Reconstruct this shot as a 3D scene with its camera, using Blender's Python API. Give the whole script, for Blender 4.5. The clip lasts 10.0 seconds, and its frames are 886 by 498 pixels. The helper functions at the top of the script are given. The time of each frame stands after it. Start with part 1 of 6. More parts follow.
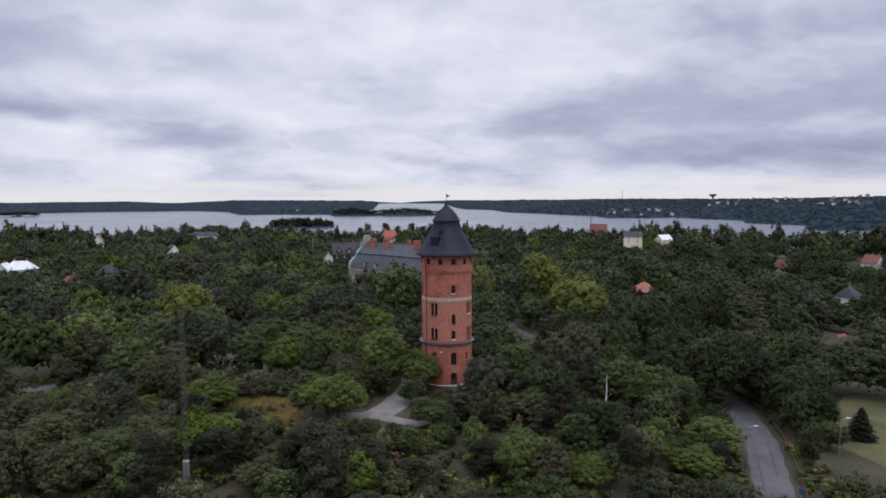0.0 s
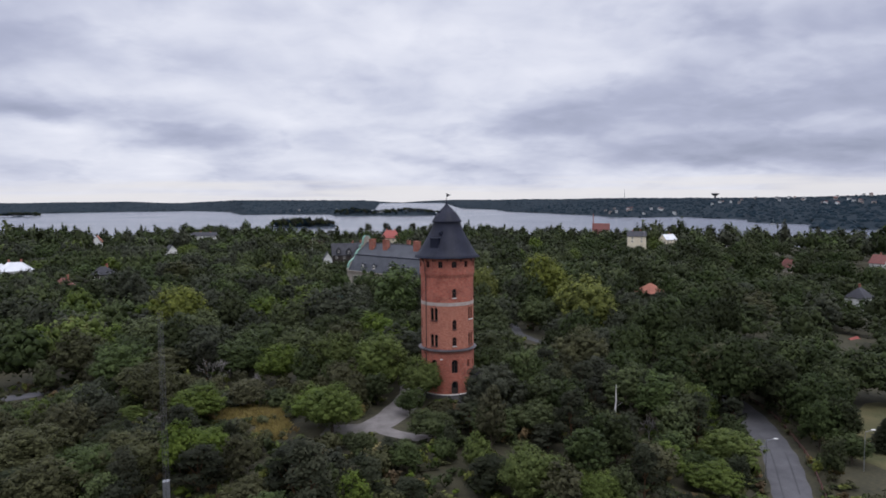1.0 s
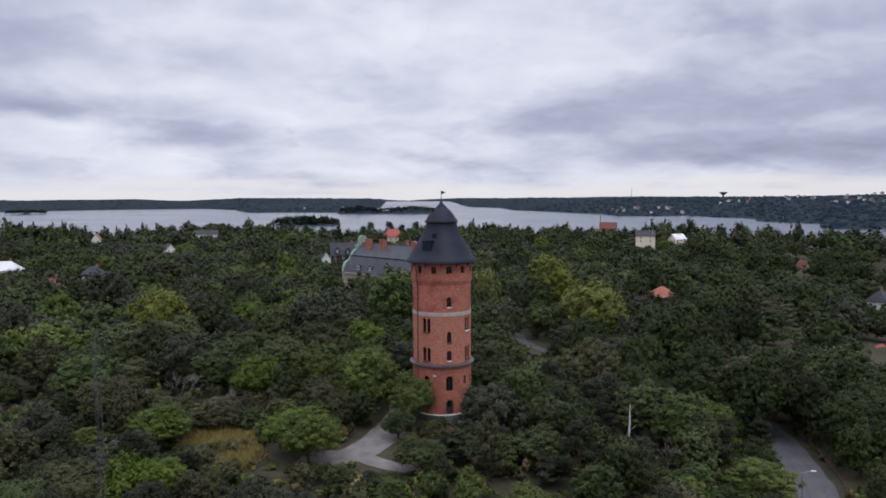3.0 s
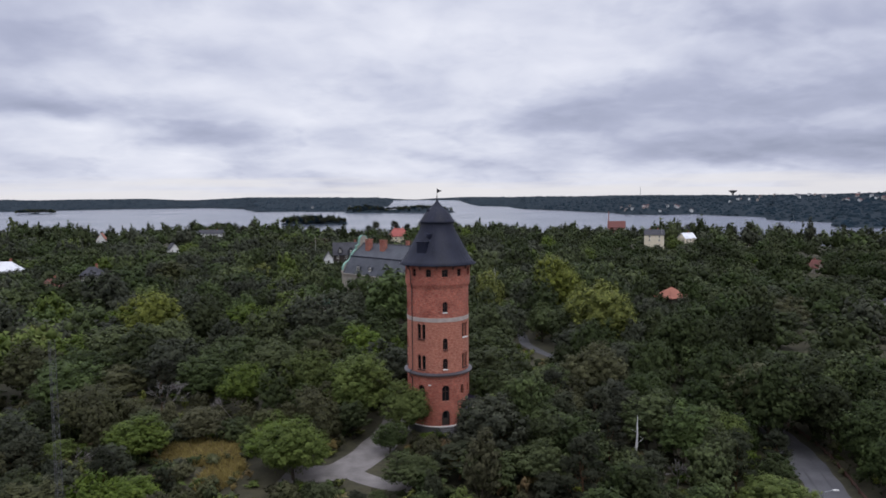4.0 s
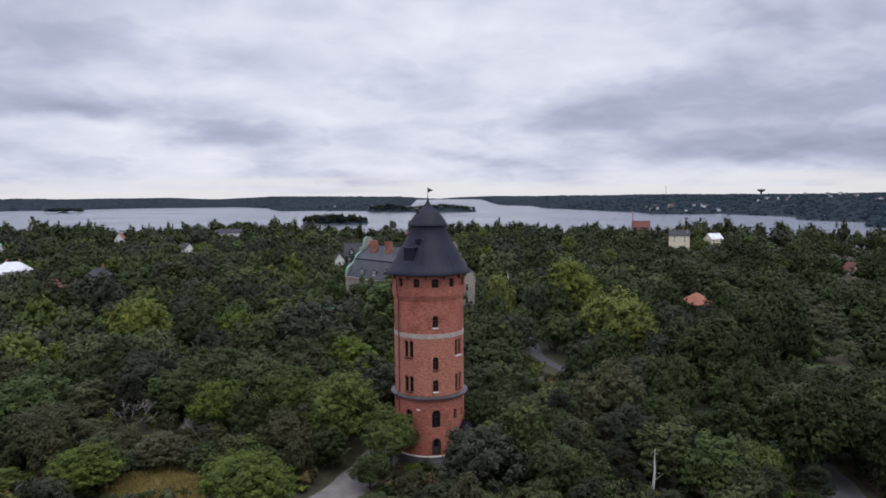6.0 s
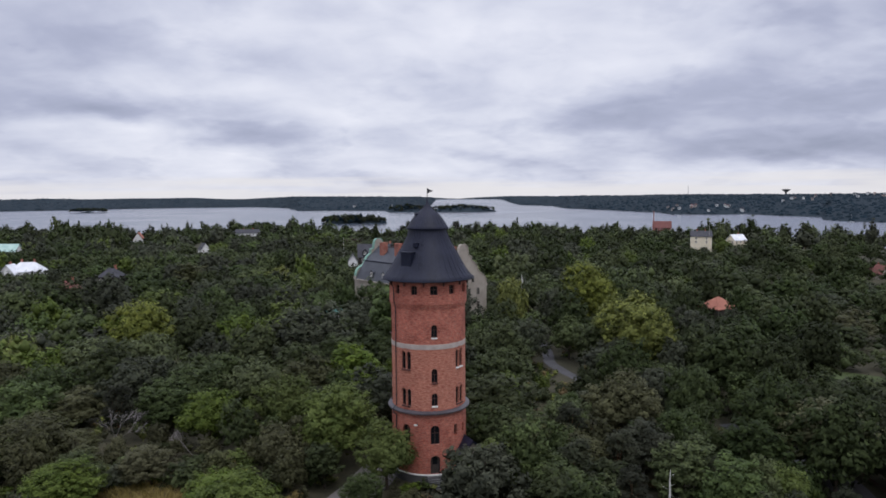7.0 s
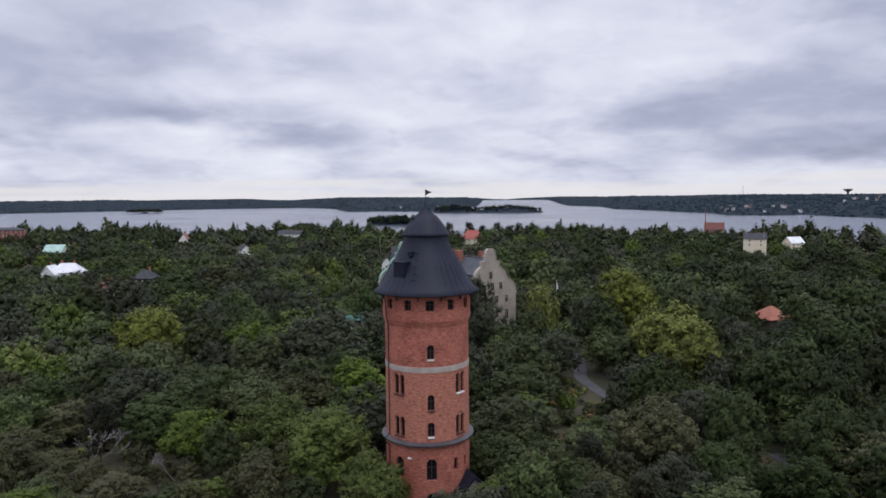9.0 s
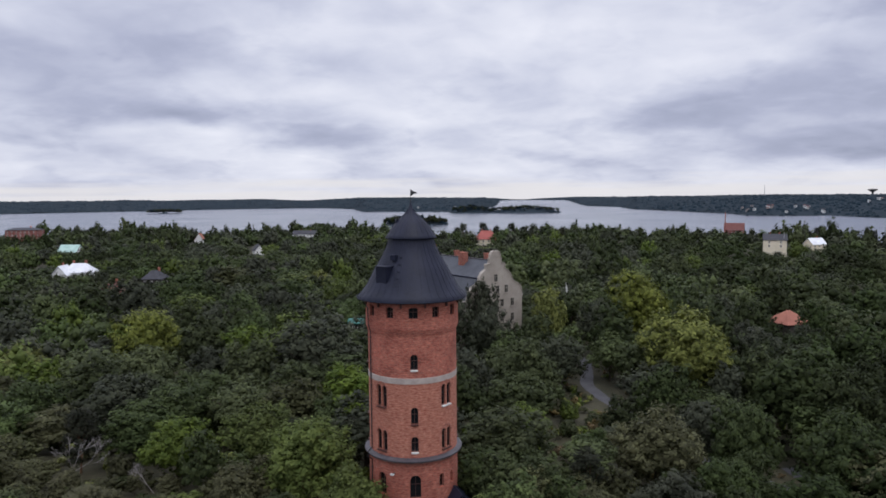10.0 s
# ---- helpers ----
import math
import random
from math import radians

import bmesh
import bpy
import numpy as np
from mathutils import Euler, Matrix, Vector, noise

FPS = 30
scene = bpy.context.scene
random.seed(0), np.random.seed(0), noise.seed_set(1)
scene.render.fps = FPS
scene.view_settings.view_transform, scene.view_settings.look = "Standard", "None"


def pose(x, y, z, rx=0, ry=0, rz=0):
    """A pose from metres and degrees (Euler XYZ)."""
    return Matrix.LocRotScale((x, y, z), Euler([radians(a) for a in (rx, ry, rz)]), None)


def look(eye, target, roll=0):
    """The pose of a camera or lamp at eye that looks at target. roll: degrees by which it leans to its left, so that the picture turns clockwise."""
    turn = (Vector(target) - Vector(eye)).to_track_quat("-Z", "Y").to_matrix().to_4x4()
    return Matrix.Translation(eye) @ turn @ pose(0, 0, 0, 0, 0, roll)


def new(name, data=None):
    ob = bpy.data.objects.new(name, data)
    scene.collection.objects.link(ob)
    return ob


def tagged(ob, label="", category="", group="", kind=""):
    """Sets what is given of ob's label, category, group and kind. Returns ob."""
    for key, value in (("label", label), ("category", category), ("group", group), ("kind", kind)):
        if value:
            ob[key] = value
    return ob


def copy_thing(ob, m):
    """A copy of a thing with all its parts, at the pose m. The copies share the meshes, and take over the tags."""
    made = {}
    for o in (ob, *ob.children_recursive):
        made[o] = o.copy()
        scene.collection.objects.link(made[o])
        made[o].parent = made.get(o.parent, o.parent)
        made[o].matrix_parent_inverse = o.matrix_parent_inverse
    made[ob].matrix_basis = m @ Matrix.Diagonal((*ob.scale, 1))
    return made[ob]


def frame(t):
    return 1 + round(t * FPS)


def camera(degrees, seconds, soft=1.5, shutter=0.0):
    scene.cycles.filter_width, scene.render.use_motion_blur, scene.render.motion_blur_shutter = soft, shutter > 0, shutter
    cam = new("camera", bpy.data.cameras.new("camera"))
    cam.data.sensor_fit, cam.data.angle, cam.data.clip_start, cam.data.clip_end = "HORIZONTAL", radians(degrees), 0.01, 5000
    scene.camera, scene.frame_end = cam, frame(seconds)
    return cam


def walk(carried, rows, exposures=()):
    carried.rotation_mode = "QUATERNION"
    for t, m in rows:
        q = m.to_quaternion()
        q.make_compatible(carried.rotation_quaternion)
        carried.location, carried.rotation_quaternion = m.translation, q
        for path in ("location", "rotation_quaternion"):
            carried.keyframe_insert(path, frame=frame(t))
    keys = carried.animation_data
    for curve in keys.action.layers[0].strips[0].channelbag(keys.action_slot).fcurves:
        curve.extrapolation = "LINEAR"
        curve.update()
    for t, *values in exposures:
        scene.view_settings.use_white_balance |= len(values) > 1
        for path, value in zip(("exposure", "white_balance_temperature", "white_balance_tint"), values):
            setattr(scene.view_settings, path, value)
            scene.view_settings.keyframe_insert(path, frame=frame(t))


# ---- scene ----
cam = camera(66.2, 10.0, soft=1.7)
PATH = [
    (0, (1.175, -134.082, 37.421), (1.125, -132.087, 37.277), -0.3),
    (0.5, (1.207, -130.792, 37.413), (1.155, -128.798, 37.27), -0.4),
    (1, (1.278, -127.474, 37.387), (1.223, -125.48, 37.242), -0.4),
    (1.5, (1.439, -124.159, 37.389), (1.382, -122.165, 37.244), -0.4),
    (2, (1.75, -120.873, 37.369), (1.691, -118.879, 37.222), -0.4),
    (2.5, (2.275, -117.641, 37.35), (2.211, -115.647, 37.201), -0.3),
    (4, (4.683, -108.047, 37.253), (4.586, -106.055, 37.1), -0.4),
    (4.5, (5.591, -104.848, 37.26), (5.482, -102.857, 37.105), -0.4),
    (5, (6.543, -101.679, 37.262), (6.417, -99.689, 37.108), -0.4),
    (6.5, (9.667, -92.356, 37.442), (9.475, -90.371, 37.286), -0.4),
    (7, (10.698, -89.279, 37.496), (10.474, -87.297, 37.341), -0.4),
    (7.5, (11.629, -86.266, 37.552), (11.372, -84.288, 37.397), -0.4),
    (8, (12.595, -83.344, 37.588), (12.301, -81.371, 37.434), -0.4),
    (8.5, (13.752, -80.542, 37.615), (13.422, -78.575, 37.462), -0.5),
    (9, (15.005, -77.872, 37.624), (14.643, -75.911, 37.472), -0.5),
    (9.5, (16.287, -75.34, 37.651), (15.899, -73.384, 37.5), -0.5),
    (10, (17.682, -72.834, 37.646), (17.268, -70.883, 37.495), -0.5),
]
walk(cam, [(t, look(e, g, r)) for t, e, g, r in PATH])

# ---- world, sun ----
SEA = -22.0
world = bpy.data.worlds.new("overcast_sky")
scene.world = world
world.use_nodes = True


def node(nt, kind, **values):
    n = nt.nodes.new(kind)
    for k, v in values.items():
        n.inputs[k.replace("_", " ")].default_value = v
    return n


def math_node(nt, op, a, b=None, clamp=False):
    n = nt.nodes.new("ShaderNodeMath")
    n.operation, n.use_clamp = op, clamp
    for i, v in enumerate((a, b)):
        if v is None:
            continue
        if isinstance(v, (int, float)):
            n.inputs[i].default_value = v
        else:
            nt.links.new(v, n.inputs[i])
    return n.outputs[0]


def ramp_node(nt, fac, stops):
    n = nt.nodes.new("ShaderNodeValToRGB")
    el = n.color_ramp.elements
    while len(el) < len(stops):
        el.new(0.5)
    for e, (p, c) in zip(el, stops):
        e.position, e.color = p, (*c, 1)
    nt.links.new(fac, n.inputs[0])
    return n.outputs[0]


def mix_node(nt, fac, a, b, blend="MIX"):
    n = nt.nodes.new("ShaderNodeMix")
    n.data_type, n.blend_type = "RGBA", blend
    for i, v in ((0, fac), (6, a), (7, b)):
        if isinstance(v, (int, float)):
            n.inputs[i].default_value = v
        elif isinstance(v, tuple):
            n.inputs[i].default_value = (*v, 1)
        else:
            nt.links.new(v, n.inputs[i])
    return n.outputs[2]


def build_sky():
    nt = world.node_tree
    nt.nodes.clear()
    out = nt.nodes.new("ShaderNodeOutputWorld")
    tc = nt.nodes.new("ShaderNodeTexCoord")
    sep = nt.nodes.new("ShaderNodeSeparateXYZ")
    nt.links.new(tc.outputs["Generated"], sep.inputs[0])
    x, y, z = sep.outputs
    up = math_node(nt, "MAXIMUM", z, 0.0)
    low = math_node(nt, "ADD", up, 0.26)
    comb = nt.nodes.new("ShaderNodeCombineXYZ")
    nt.links.new(math_node(nt, "DIVIDE", x, low), comb.inputs[0])
    nt.links.new(math_node(nt, "DIVIDE", y, low), comb.inputs[1])
    # large cloud masses and the finer rags on them
    big = node(nt, "ShaderNodeTexNoise", Scale=1.25, Detail=5.0, Roughness=0.46, Distortion=0.3)
    fine = node(nt, "ShaderNodeTexNoise", Scale=4.6, Detail=5.0, Roughness=0.50, Distortion=0.3)
    for n in (big, fine):
        nt.links.new(comb.outputs[0], n.inputs["Vector"])
    mixed = math_node(nt, "ADD", math_node(nt, "MULTIPLY", big.outputs[0], 0.44), math_node(nt, "MULTIPLY", fine.outputs[0], 0.20))
    mixed = math_node(nt, "ADD", mixed, 0.218)
    # the firmer undersides of the cloud rolls
    roll = node(nt, "ShaderNodeTexNoise", Scale=2.3, Detail=5.0, Roughness=0.5, Distortion=0.2)
    nt.links.new(comb.outputs[0], roll.inputs["Vector"])
    under = nt.nodes.new("ShaderNodeMapRange")
    under.interpolation_type = "SMOOTHSTEP"
    for i, v in ((1, 0.50), (2, 0.60), (3, 0.0), (4, -0.045)):
        under.inputs[i].default_value = v
    nt.links.new(roll.outputs[0], under.inputs[0])
    mixed = math_node(nt, "ADD", mixed, under.outputs[0])
    # banks of thicker and thinner cloud, with ragged edges and firm undersides
    rag = node(nt, "ShaderNodeTexNoise", Scale=2.4, Detail=5.0, Roughness=0.55)
    nt.links.new(comb.outputs[0], rag.inputs["Vector"])
    rip = node(nt, "ShaderNodeTexNoise", Scale=1.3, Detail=5.0, Roughness=0.55)
    nt.links.new(comb.outputs[0], rip.inputs["Vector"])
    az = math_node(nt, "ADD", math_node(nt, "ARCTAN2", x, y), math_node(nt, "MULTIPLY", math_node(nt, "SUBTRACT", rip.outputs[0], 0.5), radians(6)))
    el = math_node(nt, "ADD", math_node(nt, "ARCSINE", z), math_node(nt, "MULTIPLY", math_node(nt, "SUBTRACT", rag.outputs[0], 0.5), radians(2.0)))
    banks = [(-31, 6.6, 7, 1.6, -0.13), (-23, 4.8, 5, 1.8, -0.12), (-19.5, 5.3, 3, 1.2, -0.07), (-22, 10.4, 10, 2.6, -0.08), (-34, 12, 8, 4, -0.08), (-30, 5.2, 6, 0.5, 0.05),
             (-14, 6.2, 5, 1.0, 0.05), (-5, 13.5, 8, 3, 0.07), (-21.5, 8.4, 3, 0.8, 0.05), (-4, 8.0, 4, 1.6, -0.05), (7.5, 6.0, 5.2, 1.6, -0.14), (22, 5.2, 11, 3.6, -0.13),
             (29, 6.4, 9, 1.3, -0.10), (27, 3.5, 10, 1.4, -0.10), (16, 8.0, 7, 2.0, -0.06), (31, 12.3, 7, 2.0, -0.11), (21, 13.0, 5, 2.6, -0.07), (12, 11, 5, 2.5, 0.02),
             (36, 9, 11, 7, -0.11), (-43, 8, 9, 7, -0.08), (4, 3.2, 18, 0.9, -0.03), (25, 2.9, 11, 1.3, -0.09), (17, 4.6, 5, 1.2, -0.05), (-12, 3.6, 14, 1.0, -0.02)]
    for a, e, wide, high, amount in banks:
        u = math_node(nt, "DIVIDE", math_node(nt, "SUBTRACT", az, radians(a)), radians(wide))
        v = math_node(nt, "DIVIDE", math_node(nt, "SUBTRACT", el, radians(e)), radians(high))
        v = math_node(nt, "MAXIMUM", v, math_node(nt, "MULTIPLY", v, -1.7))
        q = math_node(nt, "ADD", math_node(nt, "MULTIPLY", u, u), math_node(nt, "MULTIPLY", v, v))
        bank = math_node(nt, "MULTIPLY", math_node(nt, "POWER", 2.718, math_node(nt, "MULTIPLY", q, -1.0)), amount)
        mixed = math_node(nt, "ADD", mixed, bank)
    cloud = ramp_node(nt, mixed, [(0.28, (0.33, 0.36, 0.49)), (0.40, (0.455, 0.485, 0.64)), (0.48, (0.615, 0.645, 0.79)), (0.54, (0.735, 0.76, 0.885)), (0.64, (0.885, 0.90, 1.0))])
    # the paler strip low over the horizon
    strip = node(nt, "ShaderNodeTexNoise", Scale=1.0, Detail=4.0, Roughness=0.5)
    squash = nt.nodes.new("ShaderNodeCombineXYZ")
    nt.links.new(math_node(nt, "MULTIPLY", x, 3.0), squash.inputs[0])
    nt.links.new(math_node(nt, "MULTIPLY", z, 60.0), squash.inputs[1])
    nt.links.new(squash.outputs[0], strip.inputs["Vector"])
    edge = math_node(nt, "ADD", z, math_node(nt, "MULTIPLY", math_node(nt, "SUBTRACT", strip.outputs[0], 0.5), 0.075))
    glow = nt.nodes.new("ShaderNodeMapRange")
    glow.interpolation_type = "SMOOTHSTEP"
    for i, v in ((1, 0.031), (2, 0.007), (3, 0.0), (4, 1.0)):
        glow.inputs[i].default_value = v
    nt.links.new(edge, glow.inputs[0])
    colour = mix_node(nt, math_node(nt, "MULTIPLY", glow.outputs[0], 0.85), cloud, (0.83, 0.812, 0.835))
    # an overcast sky is brightest overhead
    zenith = nt.nodes.new("ShaderNodeMapRange")
    zenith.interpolation_type = "SMOOTHSTEP"
    for i, v in ((1, 0.34), (2, 0.95), (3, 1.0), (4, 2.4)):
        zenith.inputs[i].default_value = v
    nt.links.new(z, zenith.inputs[0])
    bg = nt.nodes.new("ShaderNodeBackground")
    nt.links.new(colour, bg.inputs[0])
    nt.links.new(zenith.outputs[0], bg.inputs[1])
    sky = nt.nodes.new("ShaderNodeTexSky")
    sky.sky_type, sky.sun_disc = "NISHITA", False
    sky.sun_elevation, sky.sun_rotation = radians(60), radians(141)
    bg2 = nt.nodes.new("ShaderNodeBackground")
    nt.links.new(sky.outputs[0], bg2.inputs[0])
    bg2.inputs[1].default_value = 0.06
    mix = nt.nodes.new("ShaderNodeMixShader")
    mix.inputs[0].default_value = 0.94
    nt.links.new(bg2.outputs[0], mix.inputs[1])
    nt.links.new(bg.outputs[0], mix.inputs[2])
    nt.links.new(mix.outputs[0], out.inputs[0])


build_sky()
sun = new("sun", bpy.data.lights.new("sun", "SUN"))
sun.data.energy, sun.data.angle, sun.data.color = 0.6, radians(30), (1.0, 0.97, 0.93)
sun.matrix_world = look((60, -75, 170), (0, 0, 0))


# ---- materials ----
def material(name, rough=0.8, metal=0.0, spec=0.4):
    m = bpy.data.materials.new(name)
    m.use_nodes = True
    b = m.node_tree.nodes["Principled BSDF"]
    b.inputs["Roughness"].default_value, b.inputs["Metallic"].default_value = rough, metal
    b.inputs["Specular IOR Level"].default_value = spec
    return m, m.node_tree, b


def noise_of(nt, vec, scale, detail=4.0, rough=0.55):
    n = node(nt, "ShaderNodeTexNoise", Scale=scale, Detail=detail, Roughness=rough)
    nt.links.new(vec, n.inputs["Vector"])
    return n.outputs[0]


def bump_on(nt, b, height, strength, distance):
    n = node(nt, "ShaderNodeBump", Strength=strength, Distance=distance)
    nt.links.new(height, n.inputs["Height"])
    nt.links.new(n.outputs[0], b.inputs["Normal"])


def surface(name, dark, light, rough=0.85, big=0.4, small=9.0, bump=0.3, depth=0.02, metal=0.0, spec=0.4):
    """A worn surface: a stain noise and a grain noise between two colours, with relief."""
    m, nt, b = material(name, rough, metal, spec)
    pos = nt.nodes.new("ShaderNodeNewGeometry").outputs["Position"]
    a, c = noise_of(nt, pos, big), noise_of(nt, pos, small, 6.0)
    f = math_node(nt, "ADD", math_node(nt, "MULTIPLY", a, 0.6), math_node(nt, "MULTIPLY", c, 0.4))
    nt.links.new(ramp_node(nt, f, [(0.33, dark), (0.66, light)]), b.inputs["Base Color"])
    bump_on(nt, b, c, bump, depth)
    return m


def foliage(name, dark, light, glow=0.13, vary=0.7, spec=0.08):
    """Leaves: each leaf clump and each tree takes its own shade; light passes through."""
    m, nt, b = material(name, 0.55, 0.0, spec)
    geo = nt.nodes.new("ShaderNodeNewGeometry")
    info = nt.nodes.new("ShaderNodeObjectInfo")
    tree = nt.nodes.new("ShaderNodeAttribute")
    tree.attribute_name = "tree"
    own = math_node(nt, "FRACT", math_node(nt, "ADD", tree.outputs["Fac"], info.outputs["Random"]))
    own2 = math_node(nt, "FRACT", math_node(nt, "MULTIPLY", own, 7.31))
    leaf = geo.outputs["Random Per Island"]
    f = math_node(nt, "ADD", math_node(nt, "MULTIPLY", leaf, 0.34), math_node(nt, "MULTIPLY", noise_of(nt, geo.outputs["Position"], 0.4, 2.0), 0.66))
    col = ramp_node(nt, f, [(0.2, dark), (0.8, light)])
    hs = nt.nodes.new("ShaderNodeHueSaturation")
    nt.links.new(col, hs.inputs["Color"])
    nt.links.new(math_node(nt, "ADD", math_node(nt, "MULTIPLY", own, vary), 0.79 - vary / 2.4), hs.inputs["Value"])
    nt.links.new(math_node(nt, "ADD", math_node(nt, "MULTIPLY", own2, 0.040 * vary), 0.489 - 0.02 * vary), hs.inputs["Hue"])
    nt.links.new(math_node(nt, "ADD", math_node(nt, "MULTIPLY", own2, 0.22), 1.02), hs.inputs["Saturation"])
    nt.links.new(hs.outputs[0], b.inputs["Base Color"])
    bump_on(nt, b, noise_of(nt, geo.outputs["Position"], 2.6, 3.0, 0.6), 0.3, 0.2)
    tr = nt.nodes.new("ShaderNodeBsdfTranslucent")
    nt.links.new(hs.outputs[0], tr.inputs[0])
    mx = nt.nodes.new("ShaderNodeMixShader")
    mx.inputs[0].default_value = glow
    nt.links.new(b.outputs[0], mx.inputs[1])
    nt.links.new(tr.outputs[0], mx.inputs[2])
    nt.links.new(mx.outputs[0], nt.nodes["Material Output"].inputs[0])
    return m


def brick_material(name, radius=0.0, shift=0.0):
    """Red brick in lime mortar; round a cylinder where a radius is given."""
    m, nt, b = material(name, 0.9, 0.0, 0.3)
    tc = nt.nodes.new("ShaderNodeTexCoord")
    sep = nt.nodes.new("ShaderNodeSeparateXYZ")
    nt.links.new(tc.outputs["Object"], sep.inputs[0])
    x, y, z = sep.outputs
    comb = nt.nodes.new("ShaderNodeCombineXYZ")
    if radius:
        u = math_node(nt, "MULTIPLY", math_node(nt, "ARCTAN2", y, x), radius)
    else:
        u = math_node(nt, "ADD", x, y)
    nt.links.new(u, comb.inputs[0])
    nt.links.new(z, comb.inputs[1])
    br = node(nt, "ShaderNodeTexBrick", Scale=1.0, Mortar_Size=0.012, Mortar_Smooth=0.3, Brick_Width=0.27, Row_Height=0.085, Bias=-0.1)
    nt.links.new(comb.outputs[0], br.inputs["Vector"])
    br.inputs["Color1"].default_value = (0.47, 0.132, 0.088, 1) if radius else (0.36, 0.116, 0.080, 1)
    br.inputs["Color2"].default_value = (0.30, 0.078, 0.056, 1) if radius else (0.29, 0.088, 0.060, 1)
    br.inputs["Mortar"].default_value = (0.36, 0.20, 0.155, 1) if radius else (0.26, 0.17, 0.14, 1)
    # paler and darker courses, soot and runs of damp
    row = nt.nodes.new("ShaderNodeCombineXYZ")
    nt.links.new(math_node(nt, "MULTIPLY", u, 2.0), row.inputs[0])
    nt.links.new(math_node(nt, "MULTIPLY", z, 6.5), row.inputs[1])
    streak = noise_of(nt, row.outputs[0], 1.0, 4.0, 0.65)
    stain = noise_of(nt, comb.outputs[0], 0.4, 5.0, 0.6)
    shade = ramp_node(nt, streak, [(0.32, (0.58, 0.52, 0.52)), (0.5, (1.0, 1.0, 1.0)), (0.66, (1.36, 1.46, 1.42))])
    col = mix_node(nt, 1.0, br.outputs["Color"], shade, "MULTIPLY")
    soot = ramp_node(nt, stain, [(0.34, (0.60, 0.54, 0.55)), (0.55, (1.06, 1.06, 1.06))])
    col = mix_node(nt, 0.7, col, soot, "MULTIPLY")
    if radius:
        # the middle storey is repointed with paler mortar than the rest
        lo = math_node(nt, "GREATER_THAN", z, 10.0)
        hi = math_node(nt, "LESS_THAN", z, 17.9)
        mid = math_node(nt, "MULTIPLY", math_node(nt, "MULTIPLY", lo, hi), 0.62)
        pale = ramp_node(nt, streak, [(0.38, (0.32, 0.100, 0.064)), (0.62, (0.53, 0.265, 0.185))])
        col = mix_node(nt, mid, col, pale)
    nt.links.new(col, b.inputs["Base Color"])
    bump_on(nt, b, br.outputs["Fac"], 0.6, -0.01)
    return m


M = {}
M["leaf_green"] = foliage("leaf_green", (0.024, 0.034, 0.017), (0.095, 0.121, 0.053))
M["leaf_bright"] = foliage("leaf_bright", (0.036, 0.060, 0.017), (0.158, 0.205, 0.066), 0.18, 0.30)
M["leaf_yellow"] = foliage("leaf_yellow", (0.034, 0.046, 0.016), (0.285, 0.318, 0.112), 0.2, 0.15)
M["leaf_dark"] = foliage("leaf_dark", (0.0155, 0.022, 0.011), (0.064, 0.083, 0.037), 0.12, 0.7, 0.05)
M["leaf_grey"] = foliage("leaf_grey", (0.021, 0.026, 0.019), (0.084, 0.092, 0.060), 0.13, 0.4, 0.08)
M["leaf_copper"] = foliage("leaf_copper", (0.038, 0.022, 0.017), (0.089, 0.049, 0.036), 0.2, 0.3)
M["leaf_olive"] = foliage("leaf_olive", (0.027, 0.029, 0.016), (0.108, 0.112, 0.059))
M["leaf_straw"] = foliage("leaf_straw", (0.085, 0.070, 0.034), (0.210, 0.165, 0.090))
M["leaf_hay"] = foliage("leaf_hay", (0.22, 0.185, 0.060), (0.47, 0.41, 0.155), 0.45, 0.2)
M["needle"] = foliage("needle", (0.016, 0.021, 0.013), (0.051, 0.055, 0.035), 0.12, 0.7, 0.06)
# far leaves: distance haze is mixed into the colour as blue-grey
M["leaf_haze_tint"] = foliage("leaf_haze_tint", (0.011, 0.020, 0.031), (0.018, 0.030, 0.043), 0.1, 0.12, 0.04)
M["bark"] = surface("bark", (0.035, 0.027, 0.020), (0.11, 0.085, 0.065), 0.95, 0.8, 14.0, 0.6, 0.03)
M["pine_bark"] = surface("pine_bark", (0.06, 0.035, 0.022), (0.20, 0.105, 0.055), 0.95, 0.8, 12.0, 0.6, 0.03)
M["birch_bark"] = surface("birch_bark", (0.42, 0.41, 0.39), (0.80, 0.79, 0.76), 0.8, 2.0, 9.0, 0.3, 0.01)
M["dead_wood"] = surface("dead_wood", (0.12, 0.108, 0.105), (0.27, 0.248, 0.24), 0.9, 1.0, 12.0, 0.4, 0.01)
M["ground"] = surface("forest_floor", (0.016, 0.017, 0.009), (0.066, 0.058, 0.030), 0.95, 0.12, 1.6, 0.35, 0.06)
# ground of the far shores, with distance haze painted in as blue
M["far_floor_haze_tint"] = surface("far_floor_haze_tint", (0.020, 0.028, 0.036), (0.030, 0.041, 0.050), 1.0, 0.01, 0.12, 0.6, 2.0, 0.0, 0.03)
M["meadow"] = surface("dry_grass", (0.10, 0.086, 0.032), (0.25, 0.205, 0.085), 0.95, 0.35, 5.0, 0.8, 0.08)
M["lawn"] = surface("lawn_grass", (0.040, 0.050, 0.016), (0.120, 0.100, 0.045), 0.95, 0.16, 2.2, 0.6, 0.05)
M["glade"] = surface("glade_grass", (0.032, 0.050, 0.014), (0.080, 0.104, 0.032), 0.95, 0.16, 2.2, 0.6, 0.05)
M["gravel"] = surface("gravel", (0.112, 0.102, 0.097), (0.225, 0.205, 0.196), 0.95, 0.5, 11.0, 0.5, 0.02)
